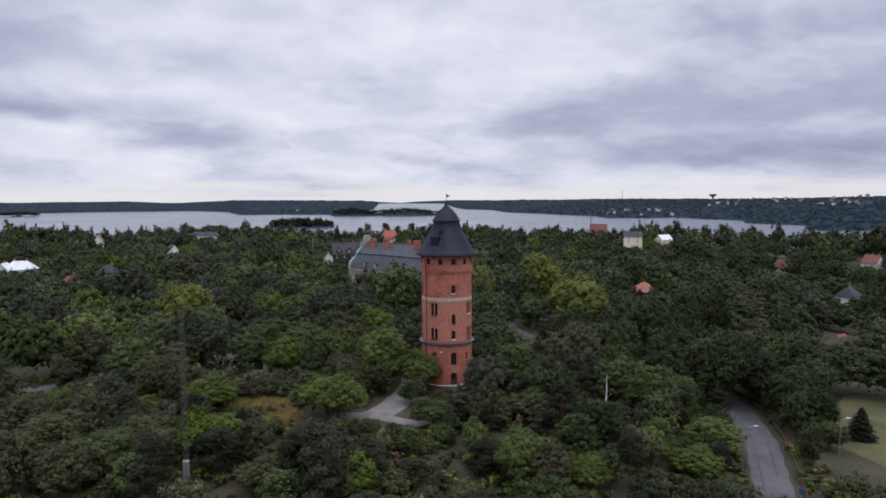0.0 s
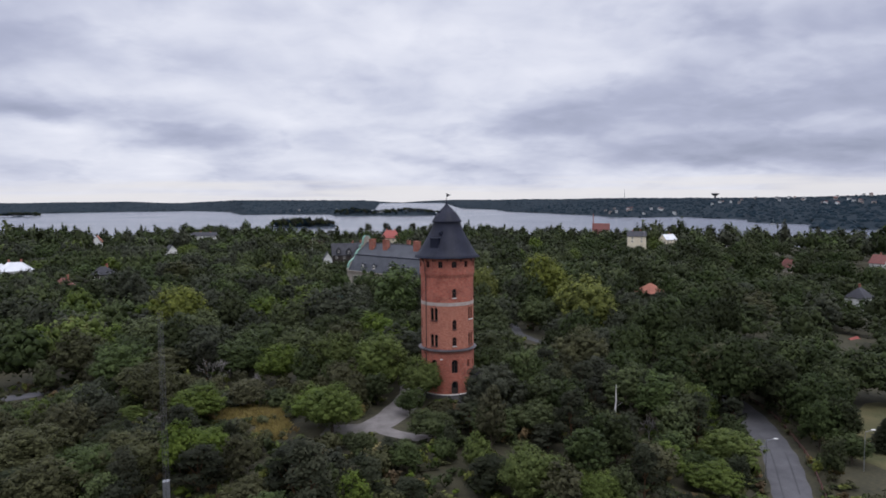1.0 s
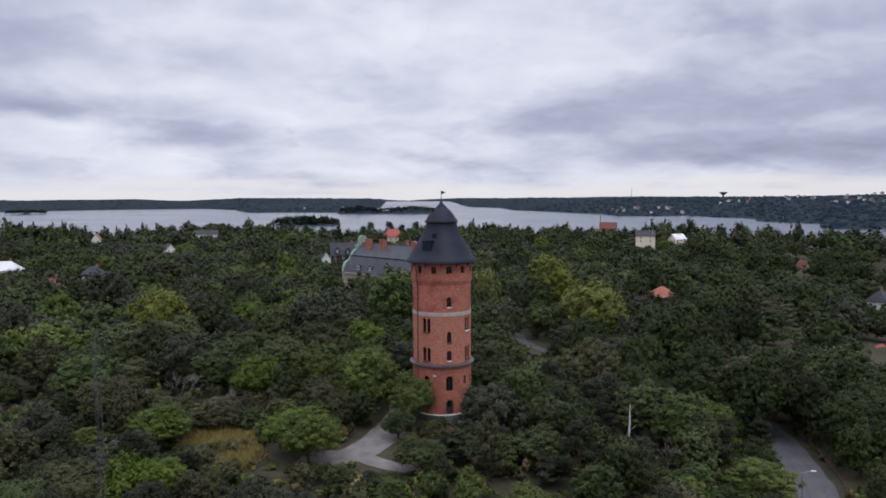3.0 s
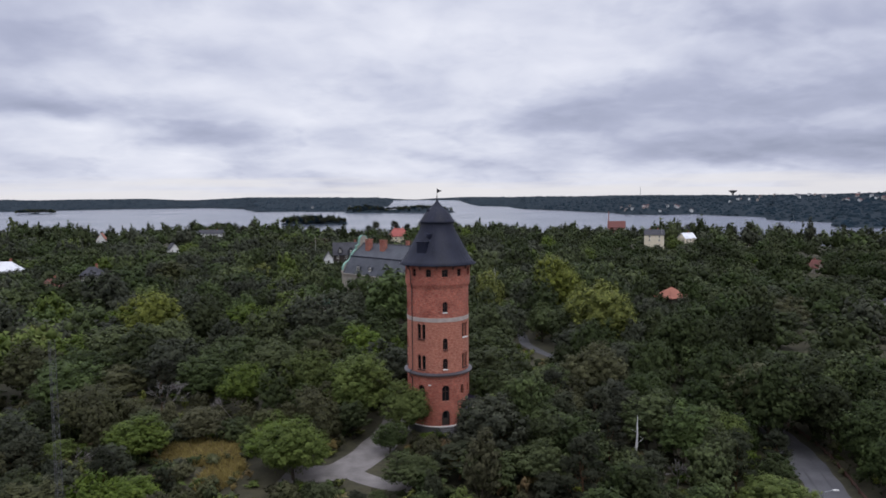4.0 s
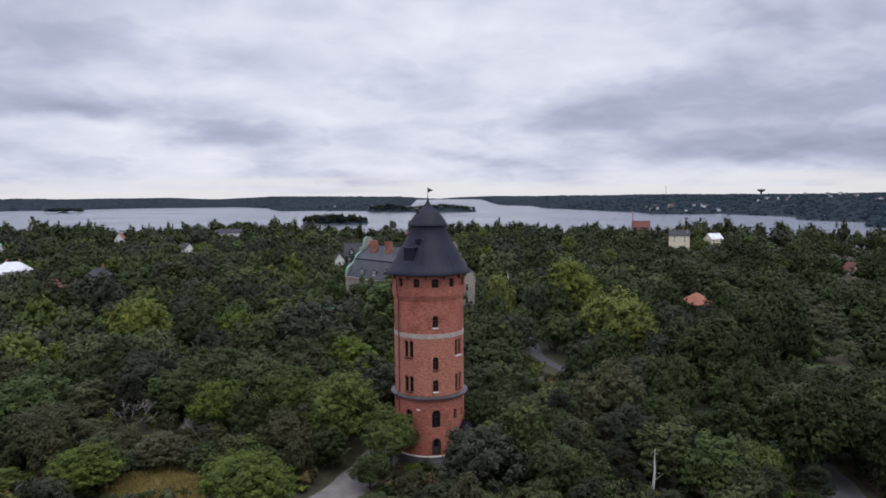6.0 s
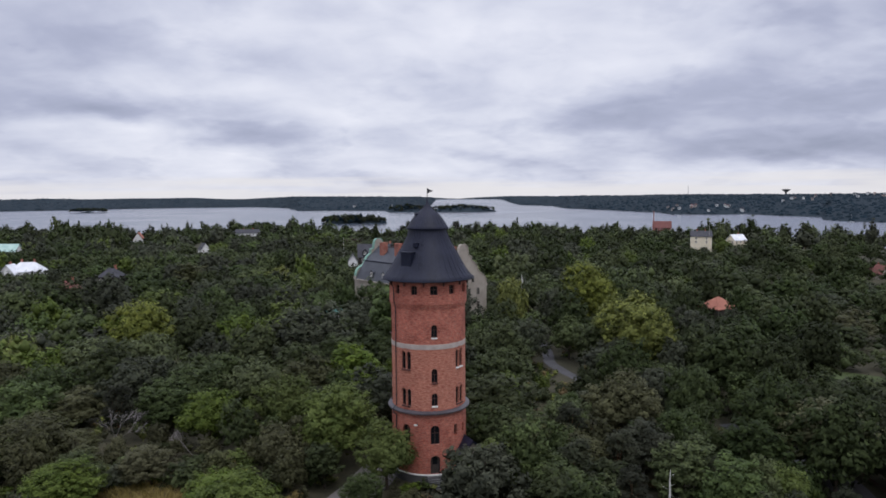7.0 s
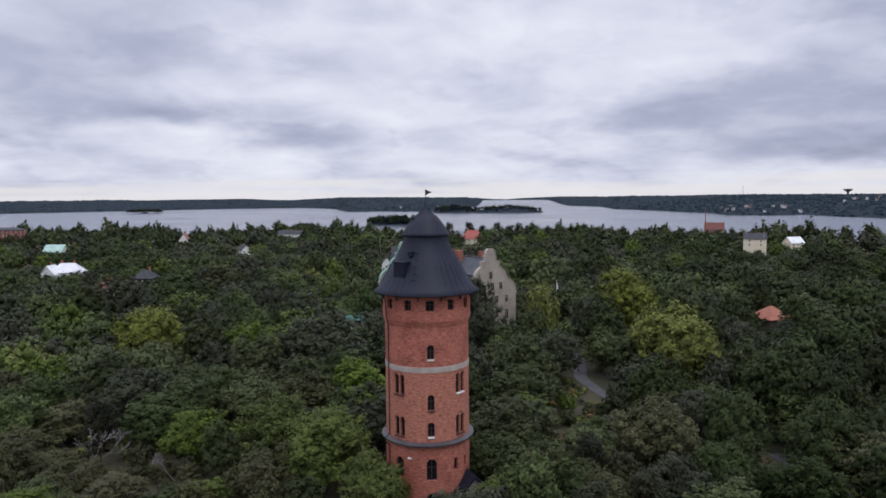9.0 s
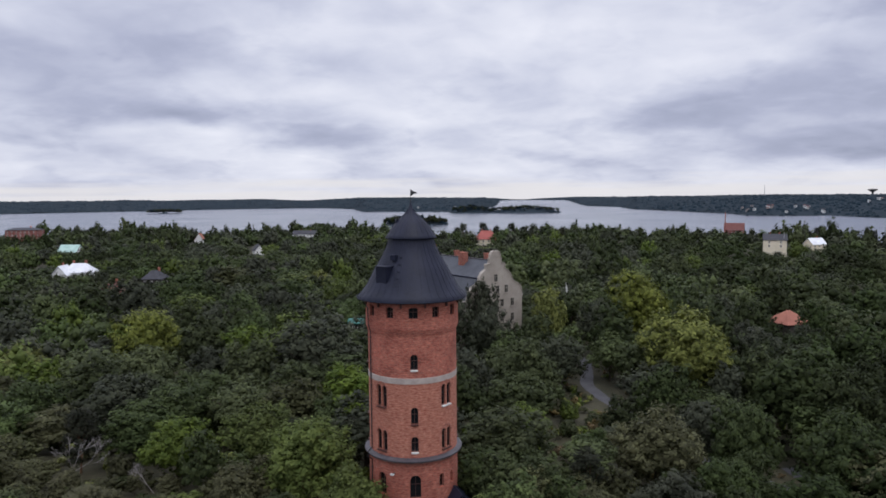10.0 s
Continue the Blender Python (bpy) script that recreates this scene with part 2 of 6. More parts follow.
M["asphalt"] = surface("asphalt", (0.054, 0.053, 0.058), (0.112, 0.109, 0.118), 0.85, 0.25, 7.0, 0.3, 0.01)
M["tar"] = surface("tar", (0.022, 0.022, 0.025), (0.05, 0.05, 0.055), 0.6, 0.6, 6.0, 0.2, 0.01)
M["sign_blue"] = surface("blue_enamel", (0.02, 0.05, 0.26), (0.03, 0.08, 0.36), 0.4)
M["sign_yellow"] = surface("yellow_enamel", (0.62, 0.36, 0.02), (0.74, 0.46, 0.04), 0.4)
M["sign_red"] = surface("red_enamel", (0.50, 0.05, 0.02), (0.62, 0.08, 0.03), 0.4)
M["brick"] = brick_material("tower_brick", 4.95)
M["chimney_brick"] = brick_material("chimney_brick")
M["band"] = surface("lime_plaster_band", (0.32, 0.268, 0.240), (0.48, 0.415, 0.375), 0.9, 1.2, 8.0, 0.3, 0.01)
M["stone"] = surface("granite", (0.055, 0.055, 0.060), (0.13, 0.127, 0.125), 0.85, 0.9, 8.0, 0.4, 0.02)
M["sill"] = surface("pale_sill", (0.50, 0.49, 0.47), (0.78, 0.77, 0.74), 0.7, 2.0, 12.0, 0.2, 0.005)
M["roof_metal"] = surface("black_sheet_metal", (0.0055, 0.0072, 0.0175), (0.0155, 0.0185, 0.038), 0.50, 0.5, 3.0, 0.25, 0.02, 0.0, 0.24)
M["ledge_metal"] = surface("grey_sheet_metal", (0.032, 0.028, 0.034), (0.088, 0.080, 0.088), 0.45, 0.8, 4.0, 0.2, 0.01)
M["frame_red"] = surface("red_brown_frame", (0.060, 0.026, 0.022), (0.115, 0.045, 0.036), 0.6)
M["frame_pale"] = surface("pale_window_frame", (0.50, 0.48, 0.44), (0.70, 0.68, 0.64), 0.6)
M["old_steel"] = surface("weathered_steel", (0.055, 0.055, 0.06), (0.13, 0.13, 0.135), 0.7)
M["iron"] = surface("dark_iron", (0.015, 0.015, 0.017), (0.04, 0.04, 0.045), 0.5)
M["steel"] = surface("galvanised_steel", (0.22, 0.23, 0.25), (0.42, 0.43, 0.45), 0.45, 1.0, 8.0, 0.1, 0.005, 0.7)
M["slate"] = surface("slate_roof", (0.026, 0.030, 0.040), (0.066, 0.071, 0.086), 0.6, 0.35, 5.0, 0.4, 0.03)
M["plaster"] = surface("beige_plaster", (0.26, 0.225, 0.190), (0.40, 0.355, 0.305), 0.9, 0.4, 5.0, 0.2, 0.01)
M["copper"] = surface("verdigris_copper", (0.10, 0.22, 0.18), (0.26, 0.42, 0.34), 0.6, 0.8, 6.0, 0.2, 0.01)
M["cream"] = surface("cream_render", (0.68, 0.60, 0.45), (0.82, 0.74, 0.58), 0.9, 0.5, 5.0, 0.1)
M["white"] = surface("white_render", (0.62, 0.62, 0.61), (0.82, 0.82, 0.80), 0.85, 0.5, 5.0, 0.1)
M["red_wall"] = surface("red_render", (0.19, 0.072, 0.060), (0.30, 0.12, 0.10), 0.9, 0.5, 5.0, 0.1)
M["dark_wood"] = surface("dark_tarred_wood", (0.025, 0.020, 0.018), (0.065, 0.052, 0.045), 0.85, 0.8, 8.0)
M["tile_orange"] = surface("orange_clay_tiles", (0.22, 0.080, 0.055), (0.36, 0.145, 0.098), 0.85, 0.5, 6.0, 0.5, 0.03)
M["tile_red"] = surface("red_clay_tiles", (0.25, 0.062, 0.052), (0.37, 0.105, 0.088), 0.8, 0.5, 6.0, 0.5, 0.03)
M["roof_white"] = surface("pale_sheet_roof", (0.52, 0.53, 0.56), (0.80, 0.81, 0.84), 0.5, 0.3, 3.0, 0.1)
M["roof_green"] = surface("green_copper_roof", (0.25, 0.40, 0.36), (0.45, 0.60, 0.54), 0.6, 0.4, 3.0, 0.1)
M["roof_teal"] = surface("teal_sheet_roof", (0.015, 0.075, 0.062), (0.035, 0.13, 0.105), 0.6)
M["roof_rust"] = surface("rust_red_roof", (0.12, 0.045, 0.04), (0.21, 0.080, 0.068), 0.8, 0.4, 4.0, 0.3)
M["roof_dark"] = surface("dark_roof", (0.016, 0.016, 0.022), (0.048, 0.048, 0.058), 0.7, 0.4, 4.0, 0.3)


def glass_material():
    m, nt, b = material("window_glass", 0.12, 0.0, 0.5)
    b.inputs["Base Color"].default_value = (0.012, 0.014, 0.017, 1)
    return m


def water_material():
    m, nt, b = material("lake_water", 0.25, 0.0, 0.5)
    pos = nt.nodes.new("ShaderNodeNewGeometry").outputs["Position"]
    wide = noise_of(nt, pos, 0.0035, 4.0)
    nt.links.new(ramp_node(nt, wide, [(0.35, (0.045, 0.058, 0.085)), (0.65, (0.065, 0.080, 0.112))]), b.inputs["Base Color"])
    nt.links.new(math_node(nt, "ADD", math_node(nt, "MULTIPLY", wide, 0.2), 0.12), b.inputs["Roughness"])
    bump_on(nt, b, noise_of(nt, pos, 0.5, 3.0), 0.6, 0.12)
    return m


M["glass"] = glass_material()
M["water"] = water_material()


# ---- mesh helpers ----
def empty(name, at, turn=0.0):
    ob = new(name)
    ob.matrix_world = pose(*at, 0, 0, turn)
    return ob


def finish(name, me, mat, parent=None, label="", smooth=False):
    for m in mat if isinstance(mat, (list, tuple)) else (mat,):
        me.materials.append(m)
    if smooth:
        me.polygons.foreach_set("use_smooth", [True] * len(me.polygons))
    ob = new(name, me)
    if parent:
        ob.parent = parent
    if label:
        tagged(ob, label)
    return ob


def part(name, bm, mat, parent=None, label="", smooth=False):
    me = bpy.data.meshes.new(name)
    bmesh.ops.recalc_face_normals(bm, faces=bm.faces)
    bm.to_mesh(me)
    bm.free()
    return finish(name, me, mat, parent, label, smooth)


def quads_mesh(name, verts, faces, normals=None):
    """A mesh from numpy arrays: vertices (n, 3), faces (m, 4) and perhaps normals; a triangle names its last corner twice."""
    me = bpy.data.meshes.new(name)
    verts, faces = np.asarray(verts, np.float32), np.asarray(faces, np.int32)
    use = np.ones(faces.shape, bool)
    use[:, 3] = faces[:, 3] != faces[:, 2]
    sizes = use.sum(axis=1)
    loops = faces[use]
    me.vertices.add(len(verts))
    me.vertices.foreach_set("co", verts.ravel())
    me.loops.add(len(loops))
    me.loops.foreach_set("vertex_index", loops)
    me.polygons.add(len(faces))
    me.polygons.foreach_set("loop_start", np.concatenate([[0], np.cumsum(sizes)[:-1]]).astype(np.int32))
    me.update(calc_edges=True)
    me.validate()
    if normals is not None:
        me.polygons.foreach_set("use_smooth", [True] * len(me.polygons))
        me.normals_split_custom_set_from_vertices(np.asarray(normals, np.float32))
    return me


def box(bm, c, s, m=None):
    """A box round c with sides s."""
    t = Matrix.Translation(c) @ Matrix.Diagonal((*s, 1))
    return bmesh.ops.create_cube(bm, size=1.0, matrix=(m @ t) if m else t)["verts"]


def tube(bm, a, b, r0, r1=None, seg=8):
    """A round bar from a to b."""
    a, b = Vector(a), Vector(b)
    d = b - a
    m = Matrix.Translation((a + b) / 2) @ d.to_track_quat("Z", "Y").to_matrix().to_4x4()
    bmesh.ops.create_cone(bm, cap_ends=True, segments=seg, radius1=r0, radius2=r0 if r1 is None else r1, depth=d.length, matrix=m)


def lathe(bm, profile, seg=96, a0=0.0, a1=360.0):
    """Turn a profile of (radius, z) round the z axis."""
    full = abs(a1 - a0) >= 360
    n = seg if full else seg + 1
    rings = []
    for k in range(n):
        a = radians(a0 + (a1 - a0) * k / seg)
        rings.append([bm.verts.new((r * math.cos(a), r * math.sin(a), z)) for r, z in profile])
    for k in range(seg):
        p, q = rings[k], rings[(k + 1) % n]
        for i in range(len(profile) - 1):
            bm.faces.new((p[i], q[i], q[i + 1], p[i + 1]))


def prism(bm, outline, y0, y1, m=None):
    """An outline in x and z, pushed from y0 to y1."""
    m = m or Matrix()
    a = [bm.verts.new(m @ Vector((x, y0, z))) for x, z in outline]
    b = [bm.verts.new(m @ Vector((x, y1, z))) for x, z in outline]
    bm.faces.new(a)
    bm.faces.new(b[::-1])
    for i in range(len(a)):
        j = (i + 1) % len(a)
        bm.faces.new((a[i], b[i], b[j], a[j]))


def step(v, a, b):
    t = np.clip((v - a) / (b - a), 0.0, 1.0)
    return t * t * (3 - 2 * t)


# ---- terrain ----
SHORE_AZ = [-180, -75, -60, -45, -36, -32, -28, -22, -19.5, -18.7, -15, -11, -9.5, -8.5, -7.6, -7.2, -5, -1.5, -0.7, 0.5, 3.1, 3.3, 4.2, 6.7, 9.2, 12.2, 13.2, 16.5, 18.7, 21.5, 24, 24.3, 26.5, 29, 29.5, 35, 60, 75, 180]
SHORE_R = [1500, 1500, 3600, 3700, 3900, 4100, 4250, 4250, 3700, 2900, 2850, 2740, 2900, 3500, 4300, 4800, 4850, 4600, 4250, 4150, 3750, 3500, 3050, 2770, 2490, 2270, 2060, 2065, 2140, 1970, 1880, 1690, 1595, 1565, 1340, 1345, 1300, 1300, 1500]
TOP_AZ = [-180, -45, -34, -27, -23, -20, -15, -10, -8, -7, -2, 0, 3, 8, 11, 20, 25, 29, 32, 40, 180]
TOP_Z = [34, 34, 35, 37, 28, 37, 35, 31, 33, 34, 34, 33, 30, 29, 33, 31, 29, 33, 37, 39, 40]
ISLANDS = [(-14.4, 1450, 72, 24, 9), (-34.7, 3230, 75, 30, 8), (-5.0, 2540, 138, 60, 18), (-9.5, 2540, 84, 55, 20)]


def wave(x, y, size):
    """A smooth hilly noise in about -1 to 1."""
    a, b = x / size, y / size
    return (np.sin(a * 1.7 + 1.3) * np.cos(b * 1.3 + 0.4) + 0.5 * np.sin(a * 3.1 + b * 2.3 + 2.0) + 0.3 * np.sin(b * 5.3 - a * 4.1)) / 1.8


def ground_z(x, y):
    """Height of the ground: the tower's hill, the falling suburb, the lake bed and the far wooded hills."""
    x, y = np.asarray(x, float), np.asarray(y, float)
    r, az = np.hypot(x, y), np.degrees(np.arctan2(x, y))
    e = step(x, 9, 54) * 7.6 + step(x, 60, 210) * 10 * (1 - step(y, 260, 430))
    w = step(-x, 42, 105) * 6.5
    s = step(-y, 24, 100) * 7.0
    n = step(y, 15, 110) * 4.2
    hill = 0.4 - (e ** 3 + w ** 3 + s ** 3 + n ** 3) ** (1 / 3) + wave(x, y, 22) * 0.5 * step(r, 14, 45)
    east = step(az, 5, 30)
    near = hill + wave(x, y, 140) * 2.0 * step(r, 120, 300) - step(r, 520 - 60 * east, 990 - 90 * east + 50 * wave(x, y, 160)) * (21 - e * 0.6)
    near = near + 16.0 * np.exp(-((x + 372) / 95) ** 2 - ((y - 850) / 100) ** 2)
    near = near + 15.0 * np.exp(-((x + 570) / 130) ** 2 - ((y - 600) / 120) ** 2)
    bed = SEA - 3.0
    near = np.where(r > 1000, np.maximum(near, bed), near)
    shore = np.interp(az, SHORE_AZ, SHORE_R) + 22 * wave(x, y, 90)
    top = np.interp(az, TOP_AZ, TOP_Z)
    rise = np.clip(4900 - shore, 60, 950)
    inland = np.clip((r - shore) / rise, 0, 1)
    far = SEA + 1.0 + (top - SEA) * (inland ** 0.75) + wave(x, y, 260) * 5 * inland
    z = np.where(r > shore, far, np.where(r > 1150, bed, near))
    for a, d, half, deep, high in ISLANDS:
        cx, cy = d * math.sin(radians(a)), d * math.cos(radians(a))
        ca, sa = math.cos(radians(a)), math.sin(radians(a))
        u, v = (x - cx) * ca - (y - cy) * sa, (x - cx) * sa + (y - cy) * ca
        q = np.sqrt((u / half) ** 2 + (v / deep) ** 2) + 0.12 * wave(x, y, 30)
        z = np.maximum(z, np.where(q < 1, SEA + 0.6 + high * np.sqrt(np.clip(1 - q, 0, 1)), -99))
    return z


def gz(x, y):
    return float(ground_z(x, y))


def build_ground():
    az = np.concatenate([np.arange(-62, 62.01, 0.5), np.arange(64, 298, 2.6)])
    rings = np.concatenate([np.geomspace(1.5, 1100, 96), np.concatenate([np.arange(1135, 2600, 40), np.arange(2600, 4901, 60)])])
    a, r = np.meshgrid(np.radians(az), rings)
    x, y = r * np.sin(a), r * np.cos(a)
    v = np.stack([x, y, ground_z(x, y)], -1).reshape(-1, 3)
    n, k = len(rings), len(az)
    i, j = np.meshgrid(np.arange(n - 1), np.arange(k), indexing="ij")
    j2 = (j + 1) % k
    f = np.stack([i * k + j, i * k + j2, (i + 1) * k + j2, (i + 1) * k + j], -1).reshape(-1, 4)[:, ::-1]
    me = quads_mesh("ground", v, f)
    # beyond 1150 m the ground takes the colour with haze painted in
    ob = finish("ground", me, [M["ground"], M["far_floor_haze_tint"]], smooth=True)
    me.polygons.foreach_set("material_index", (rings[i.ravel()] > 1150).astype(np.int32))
    tagged(ob, "dark wooded ground falling from the tower hill to the lake", "ground", kind="structure")


def build_water():
    az = np.arange(-180, 180, 1.0)
    az = np.unique(np.concatenate([az, np.arange(-9.5, 5, 0.25)]).round(3))
    rings = np.concatenate([np.geomspace(600, 3000, 24), np.arange(3100, 4901, 100)])
    a, r = np.meshgrid(np.radians(az), rings)
    # the long sound runs out towards the skyline
    lift = step(r, 3000, 4900) * 36 * step(np.degrees(a), -7.5, -7.0) * (1 - step(np.degrees(a), -1.8, 0.6))
    v = np.stack([r * np.sin(a), r * np.cos(a), SEA + lift], -1).reshape(-1, 3)
    n, k = len(rings), len(az)
    i, j = np.meshgrid(np.arange(n - 1), np.arange(k), indexing="ij")
    j2 = (j + 1) % k
    f = np.stack([i * k + j, i * k + j2, (i + 1) * k + j2, (i + 1) * k + j], -1).reshape(-1, 4)[:, ::-1]
    ob = finish("water", quads_mesh("water", v, f), M["water"], smooth=True)
    tagged(ob, "calm grey-blue lake under an overcast sky", "water", kind="structure")


build_ground()
build_water()


def ribbon(name, line, width, mat, label, category, lift=0.07, kind="structure"):
    """A way that follows the ground along a line of points."""
    pts = []
    for (x0, y0), (x1, y1) in zip(line, line[1:]):
        k = max(2, int(math.hypot(x1 - x0, y1 - y0)))
        pts += [(x0 + (x1 - x0) * i / k, y0 + (y1 - y0) * i / k) for i in range(k)]
    pts.append(line[-1])
    for _ in range(6):
        pts = [pts[0]] + [((a[0] + b[0] * 2 + c[0]) / 4, (a[1] + b[1] * 2 + c[1]) / 4) for a, b, c in zip(pts, pts[1:], pts[2:])] + [pts[-1]]
    v, f, across = [], [], 5
    for i, p in enumerate(pts):
        q0, q1 = pts[max(i - 1, 0)], pts[min(i + 1, len(pts) - 1)]
        d = Vector((q1[0] - q0[0], q1[1] - q0[1])).normalized()
        mid = gz(*p)
        for j in range(across):
            s = (j / (across - 1) - 0.5) * width * (1 + 0.04 * math.sin(i * 0.9 + j))
            x, y = p[0] - d.y * s, p[1] + d.x * s
            v.append((x, y, max(gz(x, y), mid * 0.5 + gz(x, y) * 0.5) + lift))
    for i in range(len(pts) - 1):
        for j in range(across - 1):
            a = i * across + j
            f.append((a, a + across, a + across + 1, a + 1))
    ob = finish(name, quads_mesh(name, v, np.array(f)[:, ::-1]), mat, smooth=True)
    tagged(ob, label, category, kind=kind)
    return pts


def patch(name, cx, cy, rx, ry, mat, label, category, lift=0.05, turn=0.0):
    """An uneven patch of ground cover."""
    v, f, n, k = [], [], 28, 8
    for i in range(k + 1):
        for j in range(n):
            a = 2 * math.pi * j / n
            q = i / k * (1 + 0.16 * math.sin(3 * a + cx) + 0.1 * math.sin(5 * a + cy))
            u, w = rx * q * math.cos(a), ry * q * math.sin(a)
            x, y = cx + u * math.cos(turn) - w * math.sin(turn), cy + u * math.sin(turn) + w * math.cos(turn)
            v.append((x, y, gz(x, y) + lift))
    for i in range(k):
        for j in range(n):
            f.append((i * n + j, i * n + (j + 1) % n, (i + 1) * n + (j + 1) % n, (i + 1) * n + j))
    ob = finish(name, quads_mesh(name, v, f), mat, smooth=True)
    tagged(ob, label, category, kind="structure")


ROAD = [(-60, -300), (-8, -190), (12, -135), (27, -95), (39.8, -62), (48.4, -33.5), (53.9, -17.9), (56.3, -11), (58.0, -3), (59.3, 4), (60.3, 11), (60.3, 20), (57, 32), (51, 44)]
TRACK = [(-8.2, 6), (-8.0, -2), (-9.8, -10), (-11.8, -17), (-15, -21), (-21, -20.5)]
SPUR = [(-13, -19), (-10, -22.5), (-6, -24.3), (-3, -24.8)]
LANE = [(13, 112), (17.5, 96), (18, 84), (17.8, 72), (21, 62), (26, 50), (36, 38), (50, 34)]
road_line = ribbon("road", ROAD, 5.7, M["asphalt"], "worn grey asphalt road with dark tar seams", "road")
for off in (-1.1, 1.3):
    seam = [(b[0] - (c[1] - a[1]) / math.hypot(c[0] - a[0], c[1] - a[1]) * off, b[1] + (c[0] - a[0]) / math.hypot(c[0] - a[0], c[1] - a[1]) * off) for a, b, c in zip(ROAD, ROAD[1:], ROAD[2:])]
    ribbon("tar_seam", seam, 0.18, M["tar"], "dark tar seam along the worn asphalt road", "road marking", 0.078)
ribbon("gravel_drive", TRACK, 5.6, M["gravel"], "pale gravel drive leading up to the tower", "path")
ribbon("gravel_drive", SPUR, 3.0, M["gravel"], "pale gravel turning place beside the drive", "path", 0.06)
ribbon("park_lane", LANE, 2.8, M["asphalt"], "narrow grey asphalt lane among park trees", "path")
SIDE = [(-130, 6), (-112, 12), (-97, 18), (-84, 26), (-70, 44)]
ribbon("side_road", SIDE, 6.0, M["asphalt"], "grey asphalt side road seen between trees", "road")
MEADOW = ((-35.2, -13.8, 6.6, 4.6), (-29.4, -21.5, 2.4, 5.2))
patch("meadow", -35.2, -13.8, 6.6, 4.6, M["meadow"], "dry yellow grass clearing among bushes", "grass")
patch("meadow", -29.4, -21.5, 2.4, 5.2, M["meadow"], "strip of dry yellow grass between bushes", "grass", 0.046)
patch("lawn", 86.5, -7, 17, 31, M["lawn"], "sloping green and straw-coloured lawn beside the road", "grass", turn=-0.25)
patch("lawn", 95, 88, 15, 6, M["glade"], "green lawn glade among park trees", "grass")
patch("lawn", -12.5, -29.5, 3.2, 3.6, M["meadow"], "rough yellowish grass slope below the drive", "grass")


# ---- the water tower ----
def arch_outline(w, z0, z1, n=8):
    """A window's outline in x and z: straight jambs and a round head."""
    r = w / 2
    pts = [(-r, z0), (r, z0)]
    return pts + [(r * math.cos(math.pi * i / n), z1 - r + r * math.sin(math.pi * i / n)) for i in range(n + 1)]


def segment_outline(w, z0, z1):
    """A nearly square opening with a flat curved head."""
    return [(-w / 2, z0), (w / 2, z0), (w / 2, z1 - 0.1), (w / 4, z1 - 0.02), (0, z1), (-w / 4, z1 - 0.02), (-w / 2, z1 - 0.1)]


def facing(angle):
    """Local y points outward at that angle round the z axis."""
    return pose(0, 0, 0, 0, 0, angle - 90)


def outline_ring(bm, outline, cx, thick, y0, y1, m):
    """A frame that follows an outline on its inside."""
    mx = sum(p[0] for p in outline) / len(outline)
    mz = (min(p[1] for p in outline) + max(p[1] for p in outline)) / 2
    hx = max(p[0] for p in outline) - mx
    hz = max(p[1] for p in outline) - mz
    inner = [(mx + (x - mx) * (1 - thick / hx), mz + (z - mz) * (1 - thick / hz)) for x, z in outline]
    loops = []
    for y in (y0, y1):
        loops.append([bm.verts.new(m @ Vector((x + cx, y, z))) for x, z in outline])
        loops.append([bm.verts.new(m @ Vector((x + cx, y, z))) for x, z in inner])
    o0, i0, o1, i1 = loops
    for k in range(len(outline)):
        j = (k + 1) % len(outline)
        for a, b in ((o0, i0), (i0, i1), (i1, o1), (o1, o0)):
            bm.faces.new((a[k], a[j], b[j], b[k]))


TOWER = (-1.507, 0.479)
WALL_R, TOP_R = 4.95, 5.17


